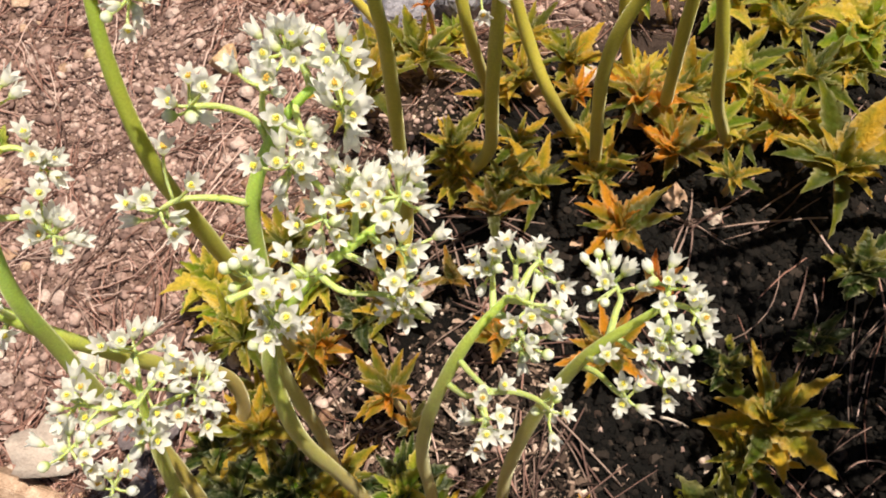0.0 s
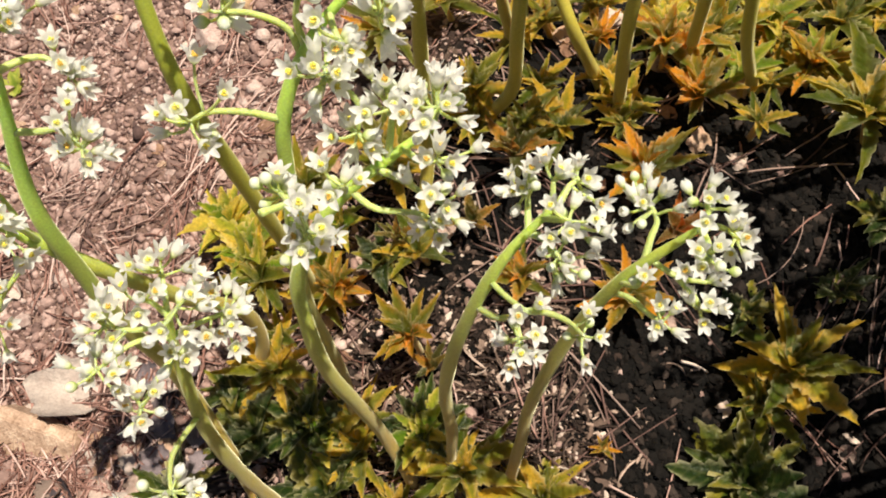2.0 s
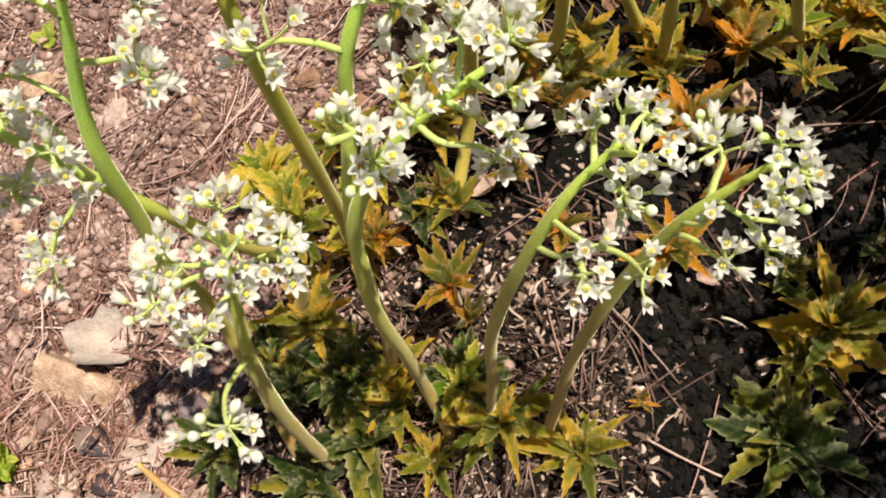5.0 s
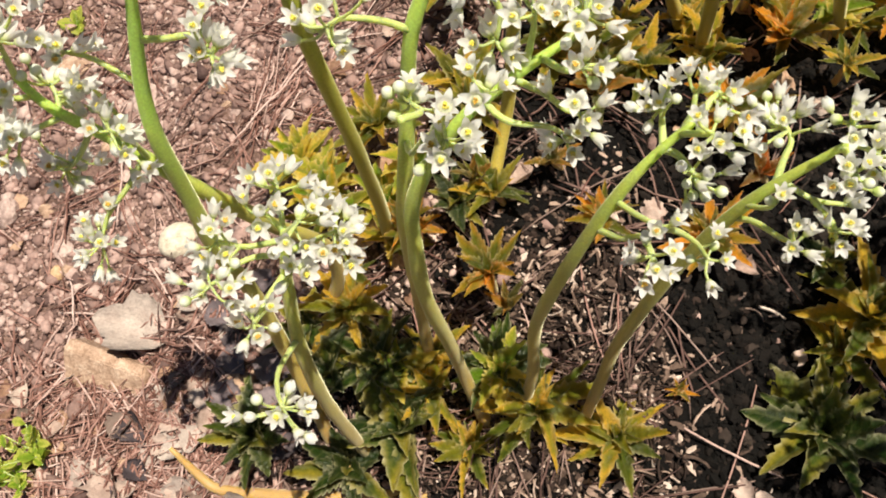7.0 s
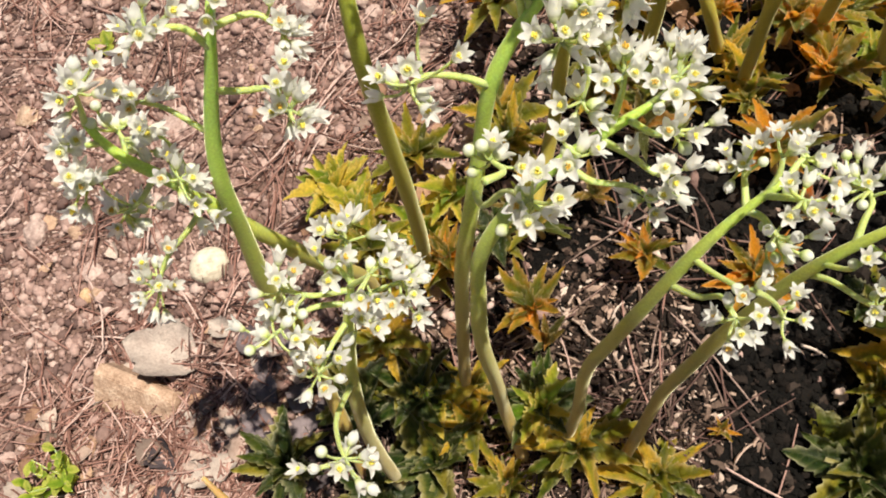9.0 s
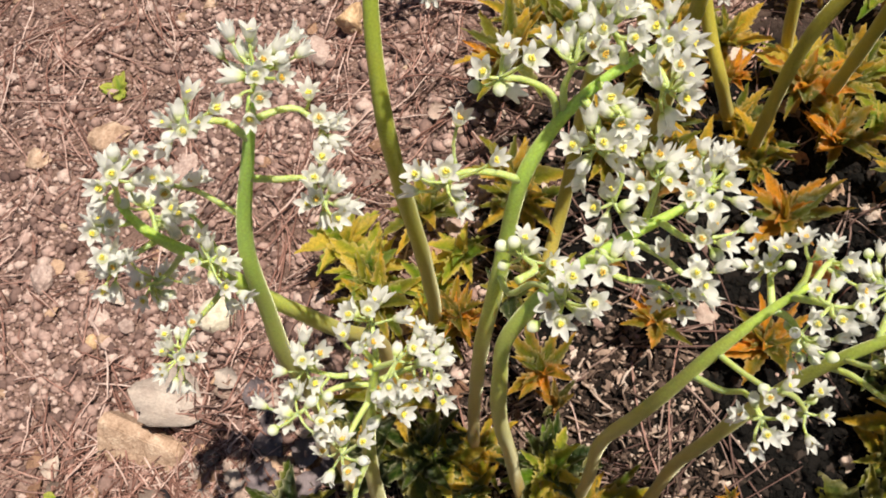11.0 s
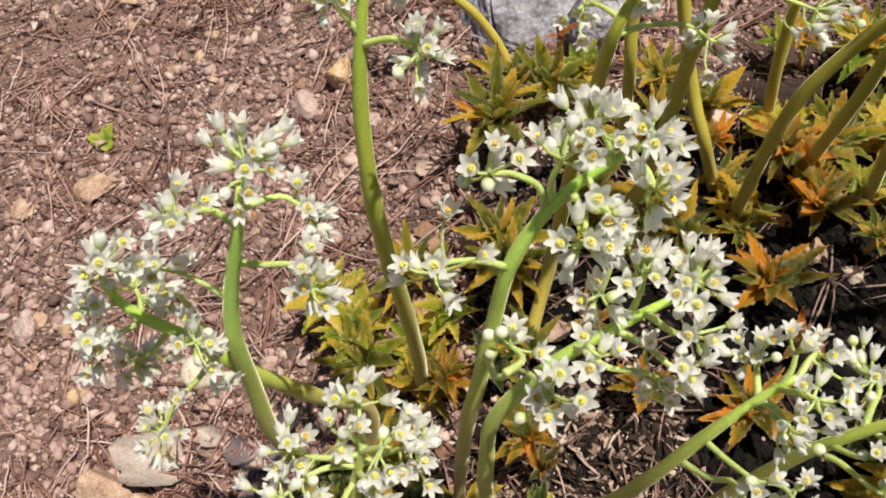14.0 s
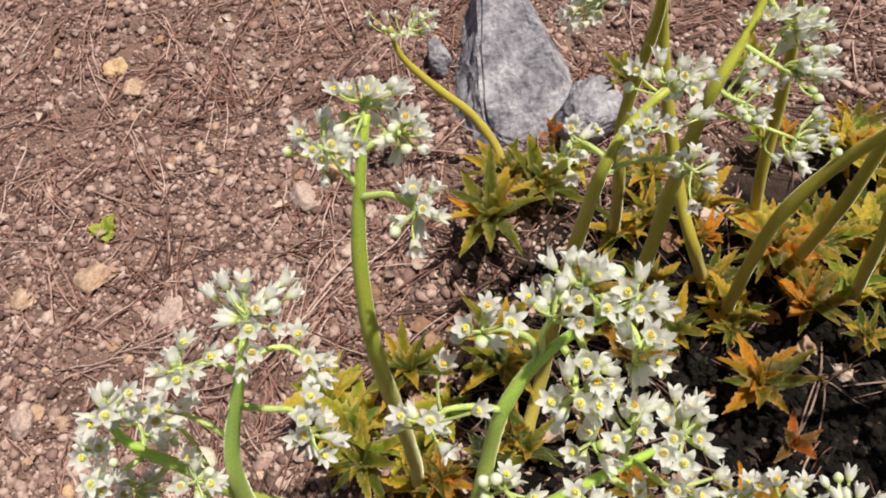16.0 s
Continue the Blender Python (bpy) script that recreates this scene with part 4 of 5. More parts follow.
sprig(S4, [(0.021, 0.445, 0.497), (0.036, 0.436, 0.506), (0.046, 0.422, 0.511)], [
    ("o", (0.047, 0.425, 0.521), (0.1, -0.3, 0.9)), ("s", (0.054, 0.429, 0.513), (0.7, 0.4, 0.7)), ("s", (0.049, 0.418, 0.517), (0.4, -0.4, 0.8)),
    ("s", (0.053, 0.417, 0.512), (0.7, -0.5, 0.4)), ("b", (0.037, 0.414, 0.512), (-0.6, -0.7, 0.4)), ("s", (0.045, 0.418, 0.504), (-0.1, -1.0, -0.0)),
    ("s", (0.043, 0.409, 0.508), (-0.1, -1.0, 0.2))])
S5 = flowering_stem([(-0.025, 0.336, 0.058), (-0.008, 0.348, 0.149), (0.021, 0.338, 0.312), (0.038, 0.343, 0.372), (0.050, 0.353, 0.408), (0.061, 0.358, 0.446), (0.071, 0.364, 0.459), (0.081, 0.367, 0.471), (0.093, 0.368, 0.484), (0.106, 0.369, 0.493), (0.117, 0.369, 0.497)], size=0.97, thick=0.85, fill=0.65)
sprig(S5, [(0.061, 0.358, 0.446), (0.052, 0.358, 0.456), (0.040, 0.355, 0.467), (0.034, 0.349, 0.472)], [
    ("o", (0.054, 0.344, 0.488), (0.3, -0.4, 0.9)), ("o", (0.044, 0.365, 0.487), (0.2, -0.2, 1.0)), ("o", (0.024, 0.352, 0.477), (-0.2, -0.3, 1.0)),
    ("o", (0.036, 0.344, 0.488), (0.1, -0.4, 0.9)), ("s", (0.020, 0.352, 0.466), (-0.8, -0.1, 0.5)), ("s", (0.035, 0.350, 0.464), (0.7, -0.6, 0.3))])
sprig(S5, [(0.080, 0.367, 0.470), (0.079, 0.371, 0.482), (0.070, 0.372, 0.493), (0.062, 0.369, 0.501)], [
    ("o", (0.066, 0.374, 0.510), (0.1, -0.3, 1.0)), ("o", (0.073, 0.364, 0.514), (0.2, -0.5, 0.9)), ("o", (0.057, 0.369, 0.506), (-0.2, -0.4, 0.9)),
    ("b", (0.053, 0.370, 0.498), (-0.8, -0.3, 0.5)), ("b", (0.061, 0.367, 0.498), (-0.1, -0.9, 0.4))])
sprig(S5, [(0.083, 0.367, 0.473), (0.084, 0.370, 0.485), (0.089, 0.371, 0.497)], [
    ("s", (0.082, 0.375, 0.507), (-0.4, 0.2, 0.9)), ("s", (0.091, 0.381, 0.491), (0.3, 0.6, 0.7)), ("s", (0.094, 0.366, 0.510), (0.3, -0.2, 0.9)),
    ("b", (0.090, 0.385, 0.498), (0.1, 0.6, 0.8)), ("b", (0.094, 0.377, 0.508), (0.3, 0.4, 0.9)), ("b", (0.094, 0.367, 0.497), (0.7, -0.6, 0.4))])
sprig(S5, [(0.106, 0.369, 0.493), (0.106, 0.372, 0.499), (0.103, 0.376, 0.506)], [
    ("s", (0.093, 0.386, 0.509), (-0.5, 0.4, 0.7)), ("s", (0.100, 0.386, 0.508), (-0.1, 0.6, 0.8)), ("s", (0.104, 0.381, 0.513), (0.1, 0.4, 0.9)),
    ("o", (0.098, 0.364, 0.521), (-0.1, -0.5, 0.8)), ("s", (0.106, 0.377, 0.510), (0.5, 0.2, 0.8)), ("s", (0.110, 0.376, 0.511), (0.7, -0.0, 0.7)),
    ("o", (0.107, 0.360, 0.518), (-0.0, -0.6, 0.8)), ("o", (0.097, 0.357, 0.517), (-0.1, -0.6, 0.8))])
sprig(S5, [(0.112, 0.369, 0.495), (0.117, 0.368, 0.499), (0.121, 0.369, 0.505)], [
    ("b", (0.116, 0.378, 0.507), (-0.3, 0.5, 0.8)), ("s", (0.123, 0.375, 0.506), (0.2, 0.6, 0.8)), ("o", (0.118, 0.358, 0.515), (-0.1, -0.5, 0.8)),
    ("s", (0.124, 0.366, 0.508), (0.6, -0.3, 0.8)), ("s", (0.126, 0.361, 0.507), (0.5, -0.8, 0.5))])
sprig(S5, [(0.110, 0.369, 0.495), (0.116, 0.360, 0.497), (0.117, 0.350, 0.498)], [
    ("o", (0.119, 0.348, 0.514), (-0.1, -0.4, 0.9)), ("s", (0.122, 0.347, 0.508), (0.4, -0.2, 0.9)), ("s", (0.113, 0.356, 0.503), (-0.4, 0.4, 0.8)),
    ("s", (0.120, 0.344, 0.501), (0.3, -0.7, 0.6)), ("s", (0.117, 0.347, 0.489), (0.1, -1.0, 0.0)), ("s", (0.115, 0.347, 0.485), (-0.2, -1.0, 0.1))])
sprig(S5, [(0.097, 0.368, 0.486), (0.098, 0.359, 0.489), (0.100, 0.349, 0.493)], [
    ("o", (0.096, 0.345, 0.509), (-0.1, -0.4, 0.9)), ("b", (0.103, 0.352, 0.491), (0.7, 0.2, 0.6)), ("s", (0.099, 0.344, 0.495), (-0.2, -0.8, 0.5)),
    ("s", (0.103, 0.342, 0.494), (0.4, -0.8, 0.4))])
sprig(S5, [(0.090, 0.368, 0.480), (0.093, 0.356, 0.482), (0.091, 0.344, 0.483)], [
    ("b", (0.086, 0.345, 0.487), (-0.6, 0.1, 0.8)), ("s", (0.082, 0.339, 0.495), (-0.5, -0.2, 0.8)), ("s", (0.086, 0.344, 0.475), (-0.7, -0.6, 0.3)),
    ("s", (0.083, 0.339, 0.471), (-0.6, -0.8, 0.2)), ("s", (0.091, 0.335, 0.499), (-0.0, -0.3, 0.9)), ("s", (0.097, 0.335, 0.493), (0.4, -0.5, 0.8)),
    ("s", (0.094, 0.337, 0.484), (0.4, -0.8, 0.4))])
sprig(S5, [(0.091, 0.343, 0.483), (0.098, 0.339, 0.469), (0.094, 0.334, 0.457)], [
    ("s", (0.093, 0.335, 0.463), (-0.1, 0.2, 1.0)), ("s", (0.086, 0.329, 0.465), (-0.5, -0.3, 0.8)), ("s", (0.097, 0.326, 0.457), (0.3, -0.9, 0.3)),
    ("s", (0.090, 0.330, 0.452), (-0.5, -0.9, 0.2))])
sprig(S5, [(0.042, 0.346, 0.384), (0.046, 0.328, 0.402), (0.058, 0.321, 0.425), (0.068, 0.300, 0.454)], [
    ("o", (0.072, 0.300, 0.474), (0.1, -0.2, 1.0)), ("o", (0.077, 0.291, 0.469), (0.1, -0.3, 0.9)), ("o", (0.063, 0.300, 0.452), (-0.3, -0.3, 0.9)),
    ("o", (0.065, 0.292, 0.455), (-0.1, -0.5, 0.8)), ("s", (0.072, 0.294, 0.455), (0.5, -0.7, 0.4)), ("b", (0.055, 0.297, 0.442), (-0.8, -0.5, 0.4))])
sprig(S5, [(0.053, 0.309, 0.460), (0.060, 0.317, 0.449), (0.056, 0.326, 0.443)], [
    ("s", (0.058, 0.329, 0.450), (0.2, 0.4, 0.9)), ("b", (0.049, 0.329, 0.449), (-0.5, 0.2, 0.8)), ("b", (0.054, 0.328, 0.452), (-0.1, 0.2, 1.0)),
    ("b", (0.048, 0.326, 0.438), (-0.8, -0.3, 0.4)), ("o", (0.066, 0.321, 0.442), (0.3, -0.4, 0.8))])
S6 = flowering_stem([(0.011, 0.275, 0.052), (0.010, 0.299, 0.113), (0.017, 0.301, 0.207), (0.021, 0.301, 0.279), (0.027, 0.305, 0.329), (0.034, 0.311, 0.359), (0.035, 0.314, 0.374), (0.053, 0.317, 0.408), (0.071, 0.320, 0.430), (0.086, 0.321, 0.443), (0.102, 0.324, 0.449), (0.118, 0.327, 0.454), (0.123, 0.327, 0.457)], size=0.88, thick=0.85, fill=0.6)
sprig(S6, [(0.102, 0.324, 0.449), (0.108, 0.330, 0.462), (0.110, 0.333, 0.470)], [
    ("o", (0.112, 0.328, 0.476), (0.0, -0.5, 0.9)), ("o", (0.102, 0.327, 0.477), (-0.2, -0.4, 0.9)), ("s", (0.104, 0.339, 0.465), (-0.7, 0.3, 0.6)),
    ("o", (0.111, 0.337, 0.478), (-0.0, -0.2, 1.0)), ("s", (0.106, 0.343, 0.478), (-0.2, 0.5, 0.9)), ("s", (0.118, 0.338, 0.471), (0.7, 0.3, 0.6))])
sprig(S6, [(0.118, 0.327, 0.454), (0.124, 0.326, 0.463), (0.127, 0.326, 0.470)], [
    ("b", (0.123, 0.337, 0.469), (-0.3, 0.6, 0.7)), ("s", (0.128, 0.340, 0.471), (0.1, 0.6, 0.8)), ("s", (0.129, 0.331, 0.477), (0.1, 0.4, 0.9)),
    ("s", (0.134, 0.335, 0.471), (0.5, 0.5, 0.7)), ("o", (0.121, 0.321, 0.483), (-0.2, -0.3, 0.9)), ("s", (0.130, 0.321, 0.477), (0.3, -0.3, 0.9)),
    ("s", (0.134, 0.318, 0.469), (0.6, -0.7, 0.3)), ("o", (0.116, 0.316, 0.486), (-0.2, -0.4, 0.9)), ("o", (0.122, 0.312, 0.483), (-0.2, -0.4, 0.9)),
    ("b", (0.118, 0.316, 0.470), (-0.6, -0.7, 0.4))])
sprig(S6, [(0.109, 0.325, 0.451), (0.116, 0.313, 0.457), (0.123, 0.309, 0.463)], [
    ("o", (0.119, 0.307, 0.468), (-0.2, -0.3, 0.9)), ("s", (0.136, 0.311, 0.460), (0.9, -0.0, 0.4)), ("s", (0.126, 0.305, 0.465), (0.5, -0.6, 0.6))])
sprig(S6, [(0.096, 0.323, 0.447), (0.107, 0.314, 0.444), (0.113, 0.307, 0.441), (0.118, 0.304, 0.440)], [
    ("s", (0.108, 0.312, 0.450), (-0.4, 0.4, 0.8)), ("o", (0.116, 0.300, 0.455), (-0.1, -0.3, 1.0)), ("s", (0.126, 0.304, 0.444), (0.8, 0.0, 0.7)),
    ("s", (0.122, 0.299, 0.429), (0.5, -0.9, 0.1))])
sprig(S6, [(0.083, 0.321, 0.440), (0.091, 0.313, 0.433), (0.106, 0.310, 0.426), (0.112, 0.306, 0.421)], [
    ("s", (0.105, 0.313, 0.415), (-0.6, 0.4, 0.7)), ("s", (0.112, 0.304, 0.424), (-0.1, -0.2, 1.0)), ("s", (0.115, 0.298, 0.437), (0.2, -0.2, 1.0)),
    ("s", (0.112, 0.298, 0.424), (-0.0, -0.8, 0.6))])
sprig(S6, [(0.081, 0.321, 0.439), (0.085, 0.313, 0.455), (0.087, 0.305, 0.470)], [
    ("o", (0.083, 0.310, 0.477), (-0.1, -0.1, 1.0)), ("o", (0.093, 0.306, 0.469), (0.3, -0.2, 0.9)), ("o", (0.083, 0.301, 0.472), (-0.2, -0.5, 0.9))])
S7 = flowering_stem([(0.039, 0.276, 0.061), (0.060, 0.285, 0.135), (0.073, 0.293, 0.219), (0.092, 0.286, 0.306), (0.109, 0.285, 0.358), (0.124, 0.288, 0.389), (0.139, 0.291, 0.412), (0.152, 0.296, 0.419), (0.161, 0.296, 0.429)], size=0.84, thick=0.78)
sprig(S7, [(0.147, 0.294, 0.416), (0.149, 0.303, 0.417), (0.151, 0.311, 0.417)], [
    ("s", (0.146, 0.317, 0.421), (-0.4, 0.4, 0.8)), ("b", (0.141, 0.315, 0.415), (-0.8, 0.1, 0.6)), ("b", (0.145, 0.307, 0.413), (-0.6, -0.7, 0.3)),
    ("s", (0.149, 0.309, 0.424), (-0.2, -0.2, 1.0)), ("s", (0.154, 0.310, 0.436), (0.1, 0.0, 1.0)), ("b", (0.154, 0.304, 0.433), (0.2, -0.3, 0.9))])
sprig(S7, [(0.155, 0.296, 0.423), (0.159, 0.299, 0.429), (0.161, 0.303, 0.435)], [
    ("s", (0.160, 0.309, 0.442), (-0.1, 0.5, 0.9)), ("s", (0.164, 0.304, 0.440), (0.4, 0.2, 0.9))])
sprig(S7, [(0.161, 0.296, 0.429), (0.166, 0.301, 0.430), (0.171, 0.304, 0.430)], [
    ("s", (0.172, 0.308, 0.433), (0.2, 0.5, 0.8)), ("s", (0.173, 0.300, 0.435), (0.4, -0.4, 0.8)), ("b", (0.172, 0.299, 0.426), (0.2, -1.0, 0.1)),
    ("s", (0.175, 0.289, 0.435), (0.3, -0.8, 0.5))])
sprig(S7, [(0.153, 0.296, 0.421), (0.159, 0.290, 0.428), (0.163, 0.285, 0.434)], [
    ("o", (0.157, 0.288, 0.445), (-0.2, -0.2, 1.0)), ("o", (0.161, 0.276, 0.445), (-0.1, -0.4, 0.9)), ("o", (0.154, 0.277, 0.442), (-0.2, -0.4, 0.9)),
    ("b", (0.161, 0.292, 0.427), (-0.2, 0.6, 0.8)), ("o", (0.171, 0.282, 0.437), (0.3, -0.4, 0.9)), ("s", (0.174, 0.279, 0.431), (0.8, -0.5, 0.3)),
    ("s", (0.169, 0.279, 0.425), (0.6, -0.8, 0.1))])
sprig(S7, [(0.146, 0.294, 0.416), (0.152, 0.290, 0.414), (0.156, 0.282, 0.411)], [
    ("b", (0.150, 0.280, 0.424), (-0.3, -0.0, 0.9)), ("b", (0.152, 0.278, 0.413), (-0.5, -0.6, 0.6)), ("b", (0.158, 0.275, 0.425), (0.1, -0.3, 0.9)),
    ("s", (0.167, 0.277, 0.417), (0.8, -0.3, 0.6)), ("b", (0.154, 0.276, 0.406), (-0.1, -1.0, 0.1)), ("s", (0.152, 0.276, 0.398), (-0.3, -1.0, 0.2)),
    ("b", (0.158, 0.274, 0.407), (0.3, -0.9, 0.2)), ("b", (0.163, 0.272, 0.412), (0.6, -0.7, 0.4))])
sprig(S7, [(0.126, 0.288, 0.391), (0.131, 0.276, 0.401), (0.138, 0.262, 0.414)], [
    ("o", (0.135, 0.259, 0.420), (-0.1, -0.3, 0.9)), ("o", (0.143, 0.263, 0.415), (0.3, -0.2, 0.9))])
sprig(S7, [(0.116, 0.286, 0.371), (0.125, 0.273, 0.385), (0.132, 0.268, 0.395), (0.133, 0.255, 0.406)], [
    ("o", (0.139, 0.252, 0.414), (0.2, -0.3, 0.9)), ("o", (0.132, 0.248, 0.410), (-0.0, -0.5, 0.9)), ("s", (0.126, 0.258, 0.398), (-0.8, 0.0, 0.6)),
    ("s", (0.136, 0.248, 0.406), (0.5, -0.8, 0.3)), ("s", (0.127, 0.245, 0.407), (-0.4, -0.8, 0.5))])
sprig(S7, [(0.136, 0.263, 0.414), (0.146, 0.265, 0.398), (0.154, 0.264, 0.382), (0.158, 0.261, 0.370)], [
    ("s", (0.162, 0.265, 0.384), (0.2, 0.3, 0.9)), ("o", (0.164, 0.258, 0.372), (0.3, -0.4, 0.9)), ("s", (0.156, 0.250, 0.370), (-0.1, -0.9, 0.4)),
    ("b", (0.152, 0.263, 0.368), (-0.8, 0.0, 0.6))])
S8 = flowering_stem([(0.086, 0.261, 0.059), (0.106, 0.274, 0.127), (0.118, 0.280, 0.180), (0.134, 0.279, 0.250), (0.150, 0.281, 0.299), (0.170, 0.282, 0.347), (0.183, 0.281, 0.375), (0.198, 0.280, 0.394), (0.212, 0.279, 0.409), (0.215, 0.279, 0.413)], size=0.84, thick=0.78, fill=0.55)
sprig(S8, [(0.190, 0.280, 0.384), (0.196, 0.289, 0.390), (0.200, 0.294, 0.393), (0.199, 0.300, 0.397)], [
    ("b", (0.191, 0.315, 0.394), (-0.4, 0.6, 0.7)), ("b", (0.197, 0.316, 0.394), (-0.1, 0.7, 0.7)), ("s", (0.202, 0.316, 0.393), (0.3, 0.7, 0.7)),
    ("s", (0.204, 0.301, 0.405), (0.5, 0.2, 0.9)), ("o", (0.194, 0.295, 0.412), (-0.2, -0.3, 0.9)), ("b", (0.187, 0.296, 0.406), (-0.6, -0.2, 0.7)),
    ("b", (0.188, 0.293, 0.397), (-0.7, -0.5, 0.5)), ("b", (0.192, 0.290, 0.404), (-0.5, -0.6, 0.7)), ("s", (0.208, 0.293, 0.402), (0.7, -0.4, 0.6)),
    ("b", (0.194, 0.309, 0.391), (-0.4, 0.6, 0.7))])
sprig(S8, [(0.212, 0.279, 0.409), (0.216, 0.283, 0.412), (0.217, 0.287, 0.415)], [
    ("b", (0.213, 0.297, 0.409), (-0.4, 0.6, 0.7)), ("s", (0.222, 0.295, 0.412), (0.6, 0.5, 0.6)), ("o", (0.222, 0.285, 0.418), (0.1, -0.4, 0.9)),
    ("s", (0.224, 0.280, 0.417), (0.6, -0.7, 0.5)), ("o", (0.212, 0.276, 0.422), (-0.2, -0.5, 0.8))])
sprig(S8, [(0.212, 0.279, 0.409), (0.220, 0.280, 0.404), (0.227, 0.277, 0.398)], [
    ("s", (0.226, 0.279, 0.404), (-0.2, 0.3, 0.9)), ("o", (0.226, 0.269, 0.413), (-0.1, -0.4, 0.9)), ("s", (0.228, 0.269, 0.396), (0.1, -1.0, 0.3)),
    ("s", (0.222, 0.270, 0.400), (-0.5, -0.7, 0.5))])
sprig(S8, [(0.212, 0.279, 0.409), (0.212, 0.271, 0.413), (0.210, 0.264, 0.416)], [
    ("o", (0.206, 0.265, 0.423), (-0.3, -0.2, 0.9)), ("o", (0.213, 0.265, 0.421), (0.0, -0.2, 1.0)), ("s", (0.200, 0.260, 0.420), (-0.7, -0.3, 0.6)),
    ("s", (0.206, 0.260, 0.419), (-0.6, -0.4, 0.7)), ("b", (0.212, 0.259, 0.418), (0.2, -0.7, 0.7)), ("b", (0.220, 0.261, 0.402), (0.8, -0.6, 0.2))])
sprig(S8, [(0.193, 0.280, 0.388), (0.202, 0.270, 0.386), (0.212, 0.265, 0.386)], [
    ("s", (0.215, 0.263, 0.389), (0.5, -0.4, 0.8))])
sprig(S8, [(0.201, 0.269, 0.389), (0.205, 0.260, 0.387), (0.206, 0.255, 0.385)], [
    ("o", (0.208, 0.253, 0.396), (-0.1, -0.2, 1.0)), ("s", (0.213, 0.252, 0.387), (0.8, -0.3, 0.6)), ("s", (0.205, 0.249, 0.387), (-0.3, -0.8, 0.5))])
sprig(S8, [(0.175, 0.282, 0.357), (0.182, 0.274, 0.366), (0.187, 0.260, 0.378), (0.190, 0.254, 0.384)], [
    ("o", (0.189, 0.256, 0.398), (-0.1, -0.2, 1.0)), ("s", (0.195, 0.256, 0.388), (0.6, 0.2, 0.8)), ("s", (0.194, 0.249, 0.383), (0.5, -0.8, 0.3)),
    ("b", (0.185, 0.249, 0.386), (-0.6, -0.6, 0.6))])
sprig(S8, [(0.180, 0.281, 0.369), (0.184, 0.271, 0.386), (0.185, 0.268, 0.399)], [
    ("o", (0.186, 0.268, 0.403), (-0.0, -0.2, 1.0))])
B1 = flowering_stem([(0.094, 0.780, 0.028), (0.092, 0.796, 0.055), (0.073, 0.815, 0.096), (0.047, 0.826, 0.130), (0.027, 0.834, 0.160), (0.016, 0.840, 0.184), (0.014, 0.848, 0.210)], fill=1.8, thick=0.9, skin=STEM_OLIVE)
spray(B1, 0.95, [(-0.002, 0.862, 0.218), (0.008, 0.853, 0.204), (0.022, 0.857, 0.214), (0.029, 0.845, 0.201), (0.045, 0.853, 0.207), (0.054, 0.846, 0.200), (0.042, 0.859, 0.214), (0.017, 0.841, 0.202)])
B2 = flowering_stem([(0.054, 0.449, 0.094), (0.088, 0.495, 0.157), (0.111, 0.499, 0.281), (0.125, 0.488, 0.371), (0.131, 0.472, 0.434), (0.147, 0.484, 0.453), (0.158, 0.488, 0.459), (0.169, 0.491, 0.464)], size=1.02, thick=0.95, fill=0.7, skin=STEM_OLIVE)
sprig(B2, [(0.136, 0.476, 0.440), (0.129, 0.491, 0.436), (0.123, 0.498, 0.431)], [
    ("o", (0.122, 0.493, 0.449), (-0.1, -0.5, 0.9)), ("o", (0.137, 0.507, 0.423), (0.3, -0.4, 0.9)), ("o", (0.122, 0.494, 0.428), (-0.1, -0.8, 0.6)),
    ("s", (0.111, 0.487, 0.436), (-0.6, -0.6, 0.5)), ("s", (0.118, 0.482, 0.426), (-0.2, -1.0, 0.2))])
sprig(B2, [(0.158, 0.488, 0.459), (0.167, 0.496, 0.457), (0.173, 0.502, 0.455)], [
    ("o", (0.157, 0.503, 0.468), (-0.3, -0.4, 0.8)), ("o", (0.166, 0.508, 0.456), (-0.4, -0.3, 0.8)), ("s", (0.172, 0.513, 0.460), (-0.1, 0.5, 0.8)),
    ("b", (0.153, 0.501, 0.460), (-0.8, -0.2, 0.6)), ("o", (0.177, 0.493, 0.469), (-0.1, -0.6, 0.8)), ("s", (0.186, 0.498, 0.468), (0.6, -0.1, 0.8)),
    ("s", (0.194, 0.507, 0.448), (0.9, -0.1, 0.4)), ("o", (0.180, 0.488, 0.463), (-0.0, -0.7, 0.8)), ("s", (0.173, 0.497, 0.458), (-0.1, -0.8, 0.6)),
    ("b", (0.169, 0.496, 0.454), (-0.5, -0.8, 0.2))])
sprig(B2, [(0.145, 0.483, 0.451), (0.152, 0.481, 0.449), (0.158, 0.481, 0.448)], [
    ("o", (0.155, 0.477, 0.461), (-0.2, -0.5, 0.9)), ("o", (0.163, 0.475, 0.457), (0.0, -0.5, 0.8)), ("b", (0.145, 0.476, 0.459), (-0.6, -0.3, 0.7)),
    ("s", (0.148, 0.482, 0.437), (-0.9, -0.4, 0.3)), ("s", (0.150, 0.471, 0.455), (-0.5, -0.6, 0.7)), ("b", (0.142, 0.478, 0.444), (-0.8, -0.4, 0.4)),
    ("s", (0.181, 0.488, 0.445), (0.9, 0.0, 0.5)), ("s", (0.186, 0.485, 0.445), (0.9, -0.1, 0.5))])
